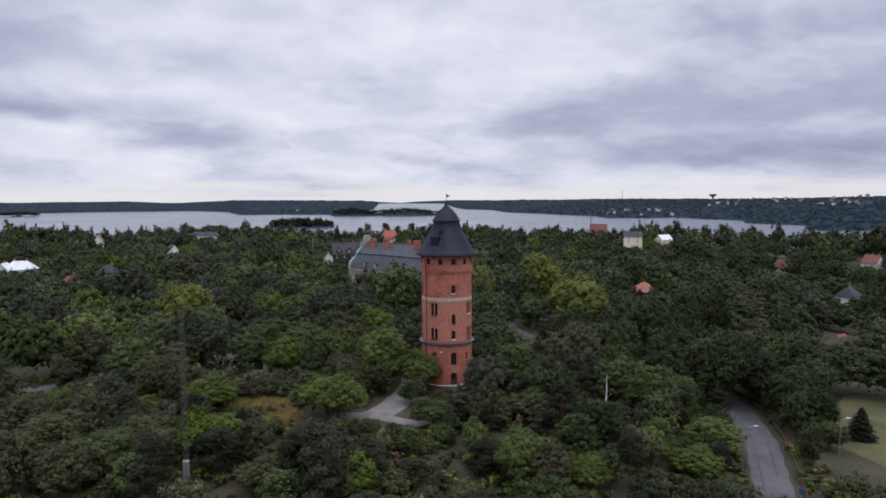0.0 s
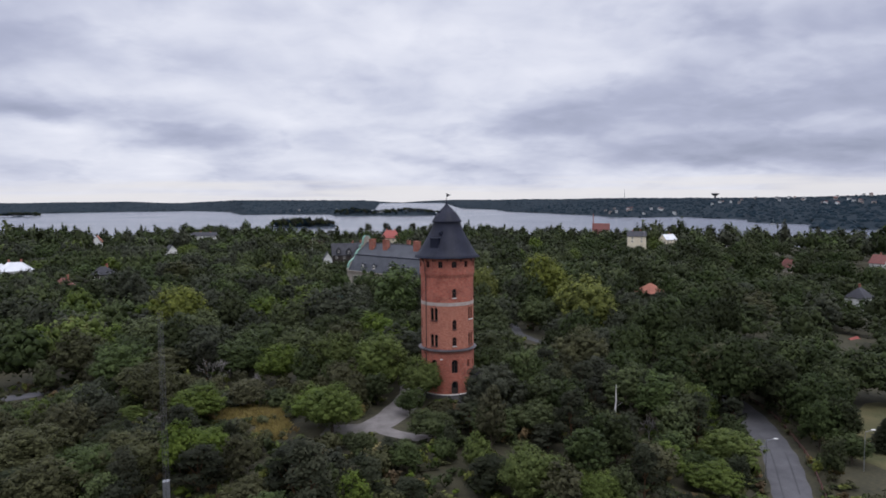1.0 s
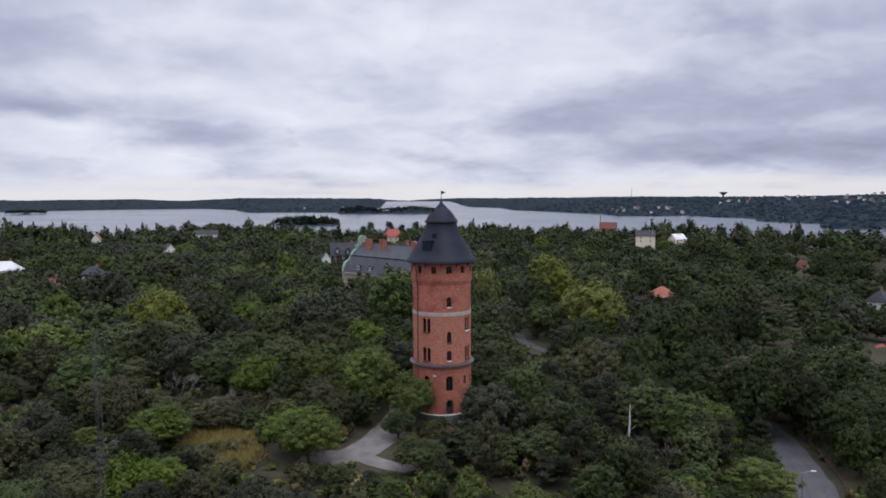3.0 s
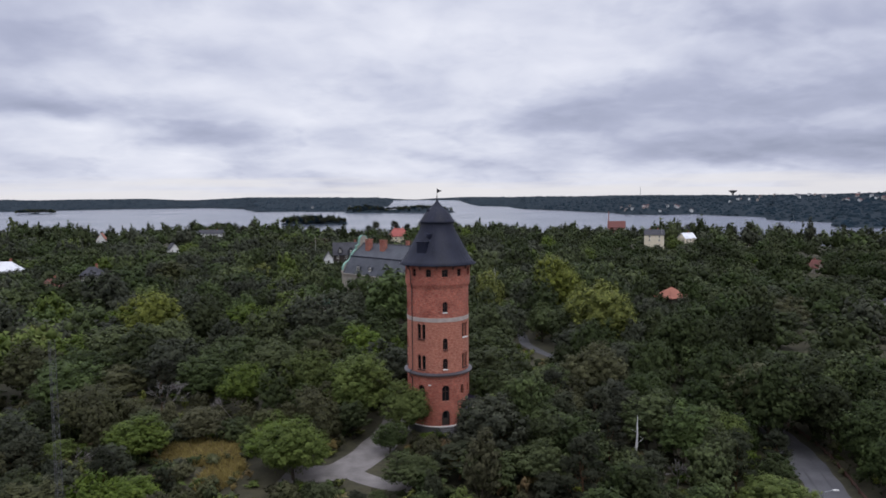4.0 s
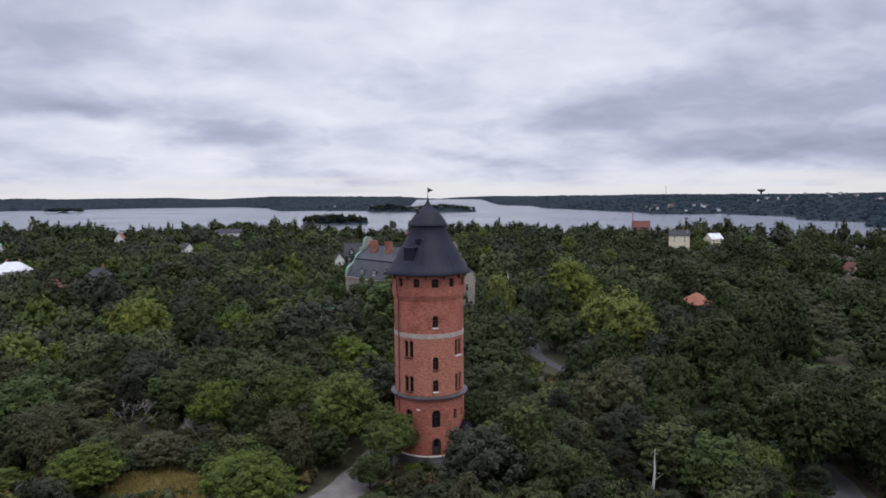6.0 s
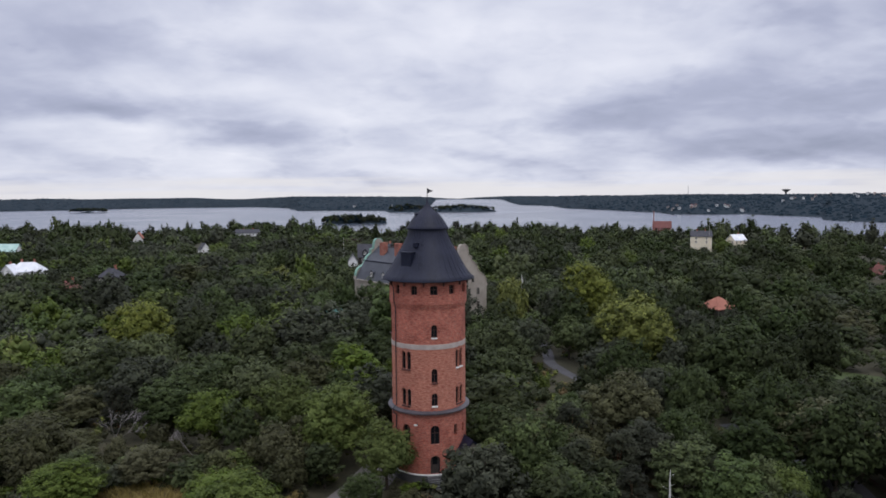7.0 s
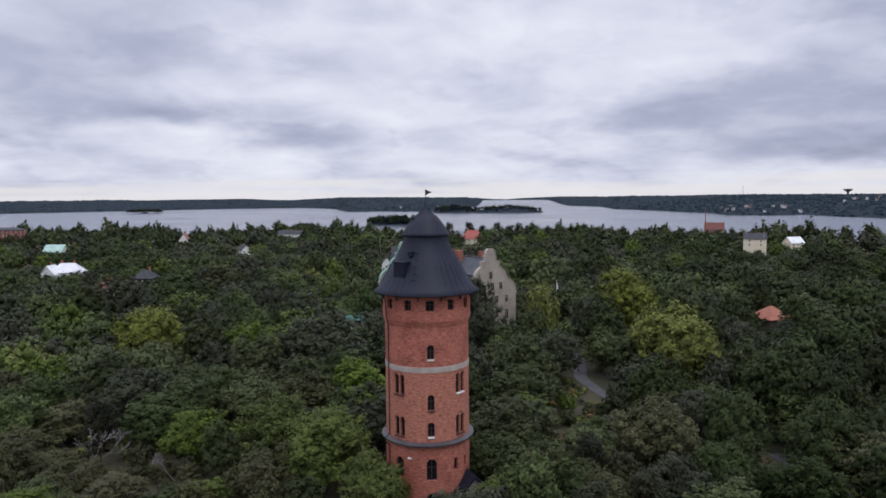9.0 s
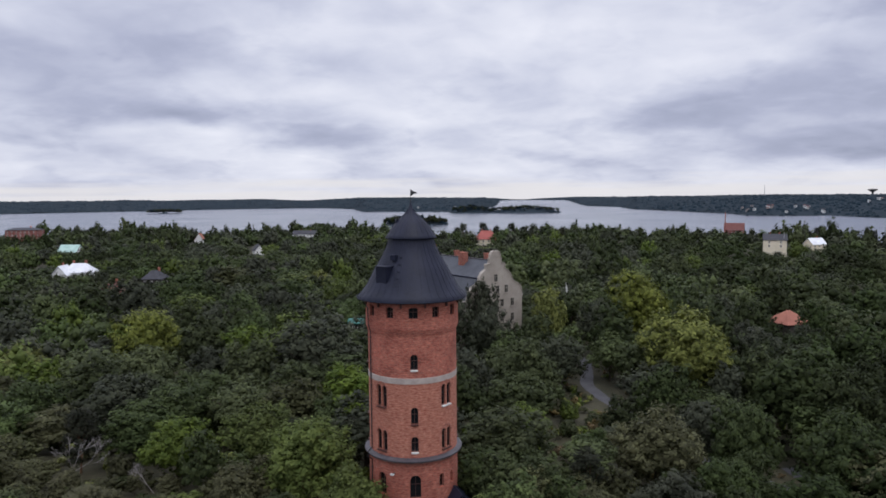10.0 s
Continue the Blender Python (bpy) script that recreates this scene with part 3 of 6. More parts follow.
def water_tower():
    t = empty("water_tower", (TOWER[0], TOWER[1], 0))
    tagged(t, "round red-brick water tower with a black flared metal roof", "water tower")
    # every opening: angle, kind, width, bottom, top, radius of the wall there
    openings = []
    for a in (-73.9, -102.8, -46.1, -132.2, -17.5, 12, 42, 72, 102, 132, 162, -162):
        openings.append((a, "top", 0.98 if a == -73.9 else 0.84, 24.95, 26.15, TOP_R))
    for a in (-73.5, 16.5, 106.5, -163.5):
        openings += [(a, "arch", 0.80, 19.42, 21.1, WALL_R), (a, "arch", 0.80, 13.55, 15.4, WALL_R), (a, "arch", 0.80, 10.5, 12.2, WALL_R)]
        openings += [(a - 45.0, "pair", 1.45, 15.2, 17.55, WALL_R), (a - 45.0, "pair", 1.45, 10.4, 12.65, WALL_R)]
        if a != 16.5:
            openings.append((a - 45.3, "arch", 1.15, 5.5, 7.95, WALL_R))
    openings += [(-73.3, "arch", 1.2, 5.45, 7.98, WALL_R), (-38, "arch", 0.62, 6.25, 7.75, WALL_R), (-19, "arch", 0.5, 6.35, 7.6, WALL_R)]
    openings.append((-73.4, "door", 1.25, 1.56, 4.0, WALL_R))

    cut = bmesh.new()
    for a, kind, w, z0, z1, r in openings:
        m = facing(a)
        if kind == "pair":
            for s in (-1, 1):
                o = [(x + s * 0.40, z) for x, z in arch_outline(0.66, z0, z1)]
                prism(cut, o, 3.4, 6.4, m)
        else:
            prism(cut, segment_outline(w, z0, z1) if kind == "top" else arch_outline(w, z0, z1), 3.4, 6.4, m)
    bmesh.ops.recalc_face_normals(cut, faces=cut.faces)
    cme = bpy.data.meshes.new("cut")
    cut.to_mesh(cme)
    cut.free()
    cutter = new("cut", cme)
    bm = bmesh.new()
    shell = [(5.0, -2.0), (5.0, 9.35), (4.95, 9.4), (4.95, 23.0), (5.02, 23.25), (5.02, 23.4), (5.10, 23.45), (5.10, 23.62), (TOP_R, 23.67), (TOP_R, 27.1), (4.35, 27.1), (4.35, -2.0)]
    lathe(bm, shell + [shell[0]], 120)
    bmesh.ops.remove_doubles(bm, verts=bm.verts, dist=1e-5)
    bmesh.ops.recalc_face_normals(bm, faces=bm.faces)
    wme = bpy.data.meshes.new("wall")
    bm.to_mesh(wme)
    bm.free()
    rough_wall = new("rough_wall", wme)
    mod = rough_wall.modifiers.new("openings", "BOOLEAN")
    mod.operation, mod.object, mod.solver = "DIFFERENCE", cutter, "EXACT"
    mod.use_self = True
    bpy.context.view_layer.update()
    dg = bpy.context.evaluated_depsgraph_get()
    done = bpy.data.meshes.new_from_object(rough_wall.evaluated_get(dg))
    bpy.data.objects.remove(rough_wall)
    bpy.data.objects.remove(cutter)
    done.materials.clear()
    wall = finish("wall", done, M["brick"], t, "weathered red brick wall with lime mortar")

    for a, kind, w, z0, z1, r in openings:
        m = facing(a)
        if kind == "door":
            bm = bmesh.new()
            outline_ring(bm, arch_outline(1.25, z0, z1), 0, 0.09, 4.58, 4.72, m)
            d = part("door", bm, M["iron"], t, "dark arched iron-bound door")
            bm = bmesh.new()
            prism(bm, arch_outline(1.24, z0 + 0.01, z1 - 0.01), 4.55, 4.60, m)
            part("door_leaf", bm, M["dark_wood"], d)
            bm = bmesh.new()
            prism(bm, arch_outline(0.62, z0 + 1.15, z1 - 0.3), 4.60, 4.615, m)
            part("pane", bm, M["glass"], d)
            continue
        bm = bmesh.new()
        offs, ww = ((-0.40, 0.40), 0.66) if kind == "pair" else ((0.0,), w)
        out = segment_outline(ww, z0, z1) if kind == "top" else arch_outline(ww, z0, z1)
        for s in offs:
            outline_ring(bm, out, s, 0.03 if kind == "pair" else 0.055, r - 0.34, r - 0.26, m)
            if kind != "pair":
                box(bm, (s, r - 0.30, (z0 + z1) / 2), (0.05, 0.05, z1 - z0 - 0.1), m)
            box(bm, (s, r - 0.30, z0 + (z1 - z0) * 0.58), (ww - 0.06, 0.05, 0.05), m)
        win = part("window", bm, M["iron"] if kind == "pair" else M["frame_red"], t, "small-paned window in a dark frame")
        for s in offs:
            bm = bmesh.new()
            prism(bm, [(x * 0.98 + s, z) for x, z in out], r - 0.335, r - 0.315, m)
            part("pane", bm, M["glass"], win)
        if kind in ("arch", "pair") and w < 1.5 and z0 > 8:
            bm = bmesh.new()
            box(bm, (0, r + 0.01, z0 - 0.05), (w * 0.98, 0.30, 0.13), m)
            # some sills are bleached, others sooty
            pale = (kind == "arch" and z0 not in (13.55,) and a == -73.5) or (kind == "pair" and a > -60 and z0 > 12)
            part("sill", bm, M["sill"] if pale else M["frame_red"], win, "bleached stone sill" if pale else "red-brown sill")
        if kind == "pair":
            bm = bmesh.new()
            o = arch_outline(1.85, z0 + 1.0, z1 + 0.42, 12)[2:]
            i = arch_outline(1.55, z0 + 1.0, z1 + 0.27, 12)[2:]
            rings = []
            for p, q in zip(o, i):
                rings.append([bm.verts.new(m @ Vector((e[0], math.sqrt(max(y * y - e[0] ** 2, 0.1)), e[1]))) for e, y in ((p, r - 0.05), (p, r + 0.045), (q, r + 0.045), (q, r - 0.05))])
            for p, q in zip(rings, rings[1:]):
                for k in range(4):
                    bm.faces.new((p[k], p[(k + 1) % 4], q[(k + 1) % 4], q[k]))
            bm.faces.new(rings[0][::-1])
            bm.faces.new(rings[-1])
            part("arch", bm, M["chimney_brick"], win, "brick relieving arch")

    bm = bmesh.new()
    lathe(bm, [(4.94, 17.9), (4.985, 17.9), (4.985, 18.52), (4.94, 18.55), (4.94, 17.9)], 120)
    part("band", bm, M["band"], t, "grey-white lime plaster band")
    bm = bmesh.new()
    lathe(bm, [(4.93, 9.56), (5.47, 9.50), (5.50, 9.53), (5.50, 9.68), (5.42, 9.72), (4.93, 9.90), (4.93, 9.56)], 120)
    part("cornice", bm, M["ledge_metal"], t, "grey sheet-metal cornice ring")
    bm = bmesh.new()
    lathe(bm, [(4.94, 9.05), (5.08, 9.12), (5.08, 9.24), (5.20, 9.30), (5.20, 9.42), (5.34, 9.46), (5.34, 9.54), (4.94, 9.58), (4.94, 9.05)], 120)
    part("corbel_course", bm, M["chimney_brick"], t, "stepped brick course under the cornice")
    bm = bmesh.new()
    lathe(bm, [(4.9, -2.0), (5.22, -2.0), (5.22, 1.42), (4.9, 1.42)], 120)
    part("plinth", bm, M["stone"], t, "dark rough granite plinth")
    bm = bmesh.new()
    lathe(bm, [(4.94, 1.42), (5.24, 1.42), (5.24, 1.52), (4.94, 1.56)], 120)
    part("base_course", bm, M["sill"], t, "pale stone base course")

    profile = [(6.03, 26.72), (6.05, 26.82), (5.62, 27.25), (5.10, 27.95), (4.62, 28.8), (4.12, 29.75), (3.62, 30.6), (3.15, 31.45), (2.80, 32.2), (2.60, 32.9), (2.56, 33.3)]
    bm = bmesh.new()
    lathe(bm, [(5.0, 26.85)] + profile, 96)
    part("roof", bm, M["roof_metal"], t, "flared black sheet-metal roof", True)
    cap = [(2.3, 33.2), (2.82, 33.18), (2.84, 33.28), (2.62, 33.6), (2.36, 34.0), (2.05, 34.5), (1.62, 35.05), (1.10, 35.55), (0.60, 36.0), (0.28, 36.4), (0.13, 36.85), (0.07, 37.2), (0.0, 37.25)]
    bm = bmesh.new()
    lathe(bm, cap, 96)
    part("cap_roof", bm, M["roof_metal"], t, "black metal cap roof with a pointed tip", True)

    def rib(prof):
        bm = bmesh.new()
        for (r0, z0), (r1, z1) in zip(prof, prof[1:]):
            n = Vector((z1 - z0, 0, r0 - r1)).normalized() * 0.022
            if n.x < 0:
                n = -n
            v = [bm.verts.new((r + n.x * k, s, z + n.z * k)) for r, z in ((r0, z0), (r1, z1)) for k in (0, 1) for s in (-0.012, 0.012)]
            for f in ((2, 3, 7, 6), (0, 2, 6, 4), (1, 5, 7, 3)):
                bm.faces.new([v[i] for i in f])
        me = bpy.data.meshes.new("seam")
        bm.to_mesh(me)
        bm.free()
        me.materials.append(M["roof_metal"])
        return me

    for prof, count in ((profile[1:], 40), (cap[2:10], 24)):
        me = rib(prof)
        for k in range(count):
            ob = new("seam", me)
            ob.parent = t
            ob.matrix_basis = pose(0, 0, 0, 0, 0, 360 * k / count)
    bm = bmesh.new()
    lathe(bm, [(6.0, 26.74), (6.05, 26.66), (6.15, 26.66), (6.18, 26.8), (6.12, 26.74), (6.06, 26.72)], 96)
    part("gutter", bm, M["roof_metal"], t, "black metal gutter", True)

    # the hatch, the sweep's hatch and the steps on the roof
    bm = bmesh.new()
    m = facing(-119)
    prism(bm, [(-0.78, 28.3), (0.78, 28.3), (0.78, 30.25), (-0.78, 30.25)], 3.2, 4.72, m)
    box(bm, (0, 3.97, 30.32), (1.76, 1.66, 0.12), m)
    part("roof_hatch", bm, M["roof_metal"], t, "boxed black metal roof hatch")
    bm = bmesh.new()
    box(bm, (0, 3.45, 31.25), (0.62, 0.55, 0.55), facing(-108))
    part("roof_hatch", bm, M["roof_metal"], t, "small black roof hatch")
    for k in range(5):
        for a in (-95,):
            z = 28.4 + k * 0.72 + (0.3 if a == -88 else 0)
            r = np.interp(z, [q[1] for q in profile], [q[0] for q in profile])
            bm = bmesh.new()
            box(bm, (0, r + 0.05, z), (0.26, 0.12, 0.04), facing(a))
            part("roof_step", bm, M["roof_metal"], t)
    bm = bmesh.new()
    box(bm, (0, 1.62, 35.15), (0.42, 0.3, 0.3), facing(-150))
    part("cap_hatch", bm, M["roof_metal"], t)

    # weather vane
    bm = bmesh.new()
    tube(bm, (0, 0, 37.0), (0, 0, 38.62), 0.045, 0.03)
    bmesh.ops.create_uvsphere(bm, u_segments=10, v_segments=8, radius=0.1, matrix=Matrix.Translation((0, 0, 37.35)))
    vane = part("vane_pole", bm, M["iron"], t)
    bm = bmesh.new()
    prism(bm, [(0.03, 37.86), (0.03, 38.55), (0.36, 38.38), (0.36, 38.03)], -0.015, 0.015)
    prism(bm, [(0.36, 38.12), (0.36, 38.38), (0.44, 38.34), (0.44, 38.12)], -0.015, 0.015)
    prism(bm, [(0.44, 38.07), (0.44, 38.34), (0.82, 38.2)], -0.015, 0.015)
    part("vane_flag", bm, M["iron"], vane, "pierced black triangular pennant")

    # rain pipe with its clips
    m = facing(-140)
    bm = bmesh.new()
    pts = [(0, 5.98, 26.7), (0, 5.75, 26.35), (0, 5.34, 25.8), (0, 5.28, 24.0), (0, 5.07, 23.2), (0, 5.07, 10.2), (0, 5.56, 9.8), (0, 5.56, 9.2), (0, 5.1, 8.9), (0, 5.1, 1.7)]
    for a, b in zip(pts, pts[1:]):
        tube(bm, m @ Vector(a), m @ Vector(b), 0.06)
    pipe = part("drainpipe", bm, M["iron"], t, "dark metal rain pipe")
    for z in (3, 5.5, 8, 11.5, 14.5, 17.2, 20, 22.5):
        bm = bmesh.new()
        box(bm, (0, 5.06, z), (0.2, 0.2, 0.06), m)
        part("clip", bm, M["iron"], pipe)
    # wall lamp
    bm = bmesh.new()
    m = facing(-99.5)
    box(bm, (0, 5.2, 8.2), (0.10, 0.5, 0.08), m)
    lampw = part("lamp_arm", bm, M["iron"], t)
    bm = bmesh.new()
    box(bm, (0.12, 5.42, 8.14), (0.42, 0.26, 0.16), m)
    part("lamp_head", bm, M["sill"], lampw, "pale floodlight head")
    # downward struts under the eaves
    for a in (-118, -88, -60, -31, -3, -147):
        bm = bmesh.new()
        m = facing(a)
        box(bm, (0, 5.30, 26.45), (0.16, 0.22, 0.75), m)
        box(bm, (0, 5.55, 26.72), (0.14, 0.6, 0.14), m)
        part("bracket", bm, M["frame_red"], t)
    # lean-to entrance
    bm = bmesh.new()
    m = pose(5.6, -2.4, 0, 0, 0, 30)
    prism(bm, [(-1.9, -3.0), (1.9, -3.0), (1.9, 3.6), (0, 5.4), (-1.9, 3.6)], -1.0, 3.2, m)
    porch = part("porch", bm, M["band"], t, "white rendered entrance lean-to")
    bm = bmesh.new()
    for s in (-1, 1):
        o = [(0, 5.5), (s * 2.4, 3.22), (s * 2.4, 3.42), (0, 5.72)]
        prism(bm, o if s > 0 else o[::-1], -1.4, 3.4, m)
    part("porch_roof", bm, M["roof_metal"], porch, "dark metal lean-to roof")
    # steps to the door
    for k in range(8):
        bm = bmesh.new()
        box(bm, (0, 5.25 + 0.15 * (8 - k), 0.0 + 0.19 * k), (2.2, 0.34 + 0.3 * (8 - k), 0.185), facing(-73.4))
        part("stair_step", bm, M["stone"], t)


water_tower()


# ---- houses ----
SIGHTS = []


def window_on(parent, m, x, y, z, w, h, frame_mat, bars=1):
    """A window in a wall whose outside faces local -y."""
    bm = bmesh.new()
    o = [(-w / 2, -h / 2), (w / 2, -h / 2), (w / 2, h / 2), (-w / 2, h / 2)]
    mm = m @ Matrix.Translation((x, y, z))
    outline_ring(bm, o, 0, 0.11, -0.06, 0.06, mm)
    for k in range(bars):
        box(bm, ((k + 1) / (bars + 1) * w - w / 2, -0.01, 0), (0.09, 0.07, h - 0.1), mm)
    box(bm, (0, -0.01, h * 0.15), (w - 0.1, 0.07, 0.08), mm)
    win = part("window", bm, frame_mat, parent)
    bm = bmesh.new()
    box(bm, (0, 0.01, 0), (w - 0.08, 0.04, h - 0.08), mm)
    part("pane", bm, M["glass"], win)
    bm = bmesh.new()
    box(bm, (0, -0.09, -h / 2 - 0.05), (w + 0.2, 0.2, 0.08), mm)
    part("sill", bm, frame_mat, win)


def house(x, y, turn, w, d, floor_z, eave_z, ridge_z, wall, roof, label, hip=0.0, rows=2, cols=3, chimneys=1, over=0.5, ridge_y=False, category="house", sight=True, name="house"):
    """A house: w along local x, d along local y, the front faces local -y; the ridge runs along x, or along y with the gable in front."""
    t = empty(name, (x, y, 0), turn)
    tagged(t, label, category)
    base = min(floor_z, gz(x, y)) - 1.5
    m = Matrix()
    W, D = w / 2, d / 2
    bm = bmesh.new()
    if hip > 0:
        box(bm, (0, 0, (base + eave_z) / 2), (w, d, eave_z - base))
    elif ridge_y:
        prism(bm, [(-W, base), (W, base), (W, eave_z), (0, ridge_z - 0.15), (-W, eave_z)], -D, D)
    else:
        prism(bm, [(-D, base), (D, base), (D, eave_z), (0, ridge_z - 0.15), (-D, eave_z)], -W, W, pose(0, 0, 0, 0, 0, 90))
    part("wall", bm, wall, t)
    bm = bmesh.new()
    if hip > 0:
        a, b = W + over, D + over
        k = max(W - hip, 0.3)
        z0 = eave_z - 0.15
        lo = [bm.verts.new(p) for p in ((-a, -b, z0), (a, -b, z0), (a, b, z0), (-a, b, z0))]
        up = [bm.verts.new(p) for p in ((-a, -b, z0 + 0.18), (a, -b, z0 + 0.18), (a, b, z0 + 0.18), (-a, b, z0 + 0.18))]
        r0, r1 = bm.verts.new((-k, 0, ridge_z)), bm.verts.new((k, 0, ridge_z))
        bm.faces.new(lo[::-1])
        for i in range(4):
            bm.faces.new((lo[i], lo[(i + 1) % 4], up[(i + 1) % 4], up[i]))
        bm.faces.new((up[0], up[1], r1, r0))
        bm.faces.new((up[2], up[3], r0, r1))
        bm.faces.new((up[1], up[2], r1))
        bm.faces.new((up[3], up[0], r0))
    else:
        half, run = (W, D) if ridge_y else (D, W)
        mm = Matrix() if ridge_y else pose(0, 0, 0, 0, 0, 90)
        slope = (ridge_z - eave_z) / half
        for s in (-1, 1):
            e = s * (half + over)
            ze = eave_z - over * slope
            o = [(0, ridge_z), (e, ze), (e, ze + 0.22), (0, ridge_z + 0.25)]
            prism(bm, o if s > 0 else o[::-1], -run - over, run + over, mm)
    part("roof", bm, roof, t)
    for k in range(chimneys):
        bm = bmesh.new()
        px = (k - (chimneys - 1) / 2) * w * 0.4 + (0.18 * w if chimneys == 1 else 0)
        at = (0.25 * W, px * 0.6) if ridge_y else (px, 0.15 * D)
        box(bm, (at[0], at[1], ridge_z), (0.9, 0.7, 2.6))
        box(bm, (at[0], at[1], ridge_z + 1.34), (1.06, 0.86, 0.14))
        part("chimney", bm, M["chimney_brick"], t)
    fl = 2.8
    for r in range(rows):
        z = eave_z - 1.5 - r * fl
        for c in range(cols):
            window_on(t, m, (c - (cols - 1) / 2) * w / cols, -D - 0.02, z, 1.15, 1.5, M["frame_pale"])
        for s in (-1, 1):
            mm = pose(0, 0, 0, 0, 0, 90 * s)
            for c in (-0.25, 0.25):
                window_on(t, mm, c * d, -W - 0.02, z, 1.1, 1.5, M["frame_pale"])
    if sight:
        SIGHTS.append((x, y, eave_z - 0.2 if y < 300 or y > 700 else eave_z - 1.5, max(w, d) / 2 * 0.6))
    return t


def castle():
    """The long school-like house with shaped gables behind the tower."""
    turn = -42.4
    a = Vector((math.cos(radians(turn)), math.sin(radians(turn))))
    mid = Vector((-33.7, 120.9)) + a * 19.65
    t = empty("manor_house", (mid.x, mid.y, 0), turn)
    tagged(t, "large beige plastered manor with slate mansard roof and shaped gables", "manor")
    L, w, eave, ridge, base = 19.65, 8.6, 12.3, 21.9, -7.0
    bm = bmesh.new()
    box(bm, (0, 0, (base + eave) / 2), (2 * L, 2 * w, eave - base))
    part("wall", bm, M["plaster"], t)
    side = [(w + 0.35, eave - 0.1), (w - 1.2, eave + 2.6), (w - 3.3, eave + 5.5), (0, ridge)]
    full = side + [(-x, z) for x, z in side[:-1][::-1]]
    bm = bmesh.new()
    prism(bm, full, -L + 0.3, L - 0.3, pose(0, 0, 0, 0, 0, 90))
    part("roof", bm, M["slate"], t, "dark slate mansard roof")
    bm = bmesh.new()
    box(bm, (0, 0, ridge + 0.06), (2 * L - 0.6, 0.4, 0.2))
    part("ridge_cap", bm, M["ledge_metal"], t)
    for s in (-1, 1):
        bm = bmesh.new()
        box(bm, (0, s * (w - 3.2), eave + 5.55), (2 * L - 0.6, 0.3, 0.22))
        part("roof_break", bm, M["roof_metal"], t)
        bm = bmesh.new()
        box(bm, (0, s * (w + 0.32), eave - 0.05), (2 * L, 0.5, 0.35))
        part("eaves_cornice", bm, M["plaster"], t)
    half = [(8.75, base), (8.75, 12.4), (9.1, 12.5), (9.1, 13.0), (8.6, 13.2), (8.55, 14.0), (8.2, 14.9), (7.5, 15.6), (6.6, 16.1), (5.8, 16.5), (5.3, 17.2), (5.0, 18.0), (4.4, 18.9), (3.6, 19.5), (3.0, 19.8), (2.8, 20.7), (3.0, 20.8), (3.0, 21.05), (1.9, 21.2), (1.65, 22.2), (1.8, 22.3), (1.8, 22.5), (1.5, 22.6), (1.45, 23.4), (1.1, 24.0), (0.5, 24.35)]
    outline = half + [(-x, z) for x, z in half[::-1]]
    for s in (-1, 1):
        m = pose(s * L, 0, 0, 0, 0, 90)
        bm = bmesh.new()
        prism(bm, outline, -0.35, 0.35, m)
        gable = part("gable", bm, M["plaster"], t, "curved beige plaster gable with a rounded top")
        edge = half[4:]
        for e in (-1, 1):
            bm = bmesh.new()
            rings = []
            for k, (x0, z0) in enumerate(edge):
                p, q = edge[max(k - 1, 0)], edge[min(k + 1, len(edge) - 1)]
                n = Vector((q[1] - p[1], p[0] - q[0])).normalized() * 0.16
                rings.append([bm.verts.new(m @ Vector((e * (x0 + n.x * o), y, z0 + n.y * o))) for o, y in ((-0.3, -0.5), (1, -0.5), (1, 0.5), (-0.3, 0.5))])
            for p, q in zip(rings, rings[1:]):
                for k in range(4):
                    bm.faces.new((p[k], p[(k + 1) % 4], q[(k + 1) % 4], q[k]))
            bm.faces.new(rings[0][::-1])
            bm.faces.new(rings[-1])
            part("coping", bm, M["copper"] if s < 0 else M["plaster"], gable, "green verdigris copper coping" if s < 0 else "plastered coping")
        mm = pose(0, 0, 0, 0, 0, 90 * s)
        for z, xs in ((17.6, (0,)), (14.7, (-3.2, 0.6, 3.4)), (11.2, (-5.4, -2.0, 2.0, 5.4)), (7.4, (-5.4, -2.0, 2.0, 5.4)), (3.4, (-5.4, -2.0, 2.0, 5.4)), (-0.6, (-5.4, -2.0, 2.0, 5.4))):
            for x in xs:
                window_on(gable, mm, x, -L - 0.38, z, 1.2, 2.0, M["plaster"])
    for x, y in ((-13.6, -2.2), (-6.4, -2.0), (8.8, -1.6), (0.3, 2.6), (13.0, 2.8)):
        bm = bmesh.new()
        big = y < 1
        s = (2.1, 1.5) if big else (1.1, 0.9)
        box(bm, (x, y, 21.0 if big else 21.6), (*s, 4.6 if big else 3.0))
        box(bm, (x, y, 23.38 if big else 23.15), (s[0] + 0.2, s[1] + 0.2, 0.2))
        part("chimney", bm, M["chimney_brick"], t, "red brick chimney stack")
    for z in (9.8, 5.8, 1.8):
        for k in range(9):
            window_on(t, Matrix(), -16 + 4 * k, -w - 0.03, z, 1.3, 2.1, M["frame_pale"])
    for x in (-12, -6, 3, 11):
        bm = bmesh.new()
        prism(bm, [(-0.9, 0), (0.9, 0), (0.9, 1.5), (0, 2.1), (-0.9, 1.5)], -w + 0.5, -w + 3.4, Matrix.Translation((x, 0, eave + 1.2)))
        dormer = part("dormer", bm, M["slate"], t)
        window_on(dormer, Matrix(), x, -w + 0.46, eave + 2.0, 1.1, 1.2, M["frame_pale"])
    SIGHTS.append((-2.5, 95, 12.5, 4.0))
    SIGHTS.append((1.0, 101, 6.5, 1.5))
    SIGHTS.append((-39, 114, 11.5, 1.5))
    SIGHTS.append((-22, 110, 18.0, 12.0))


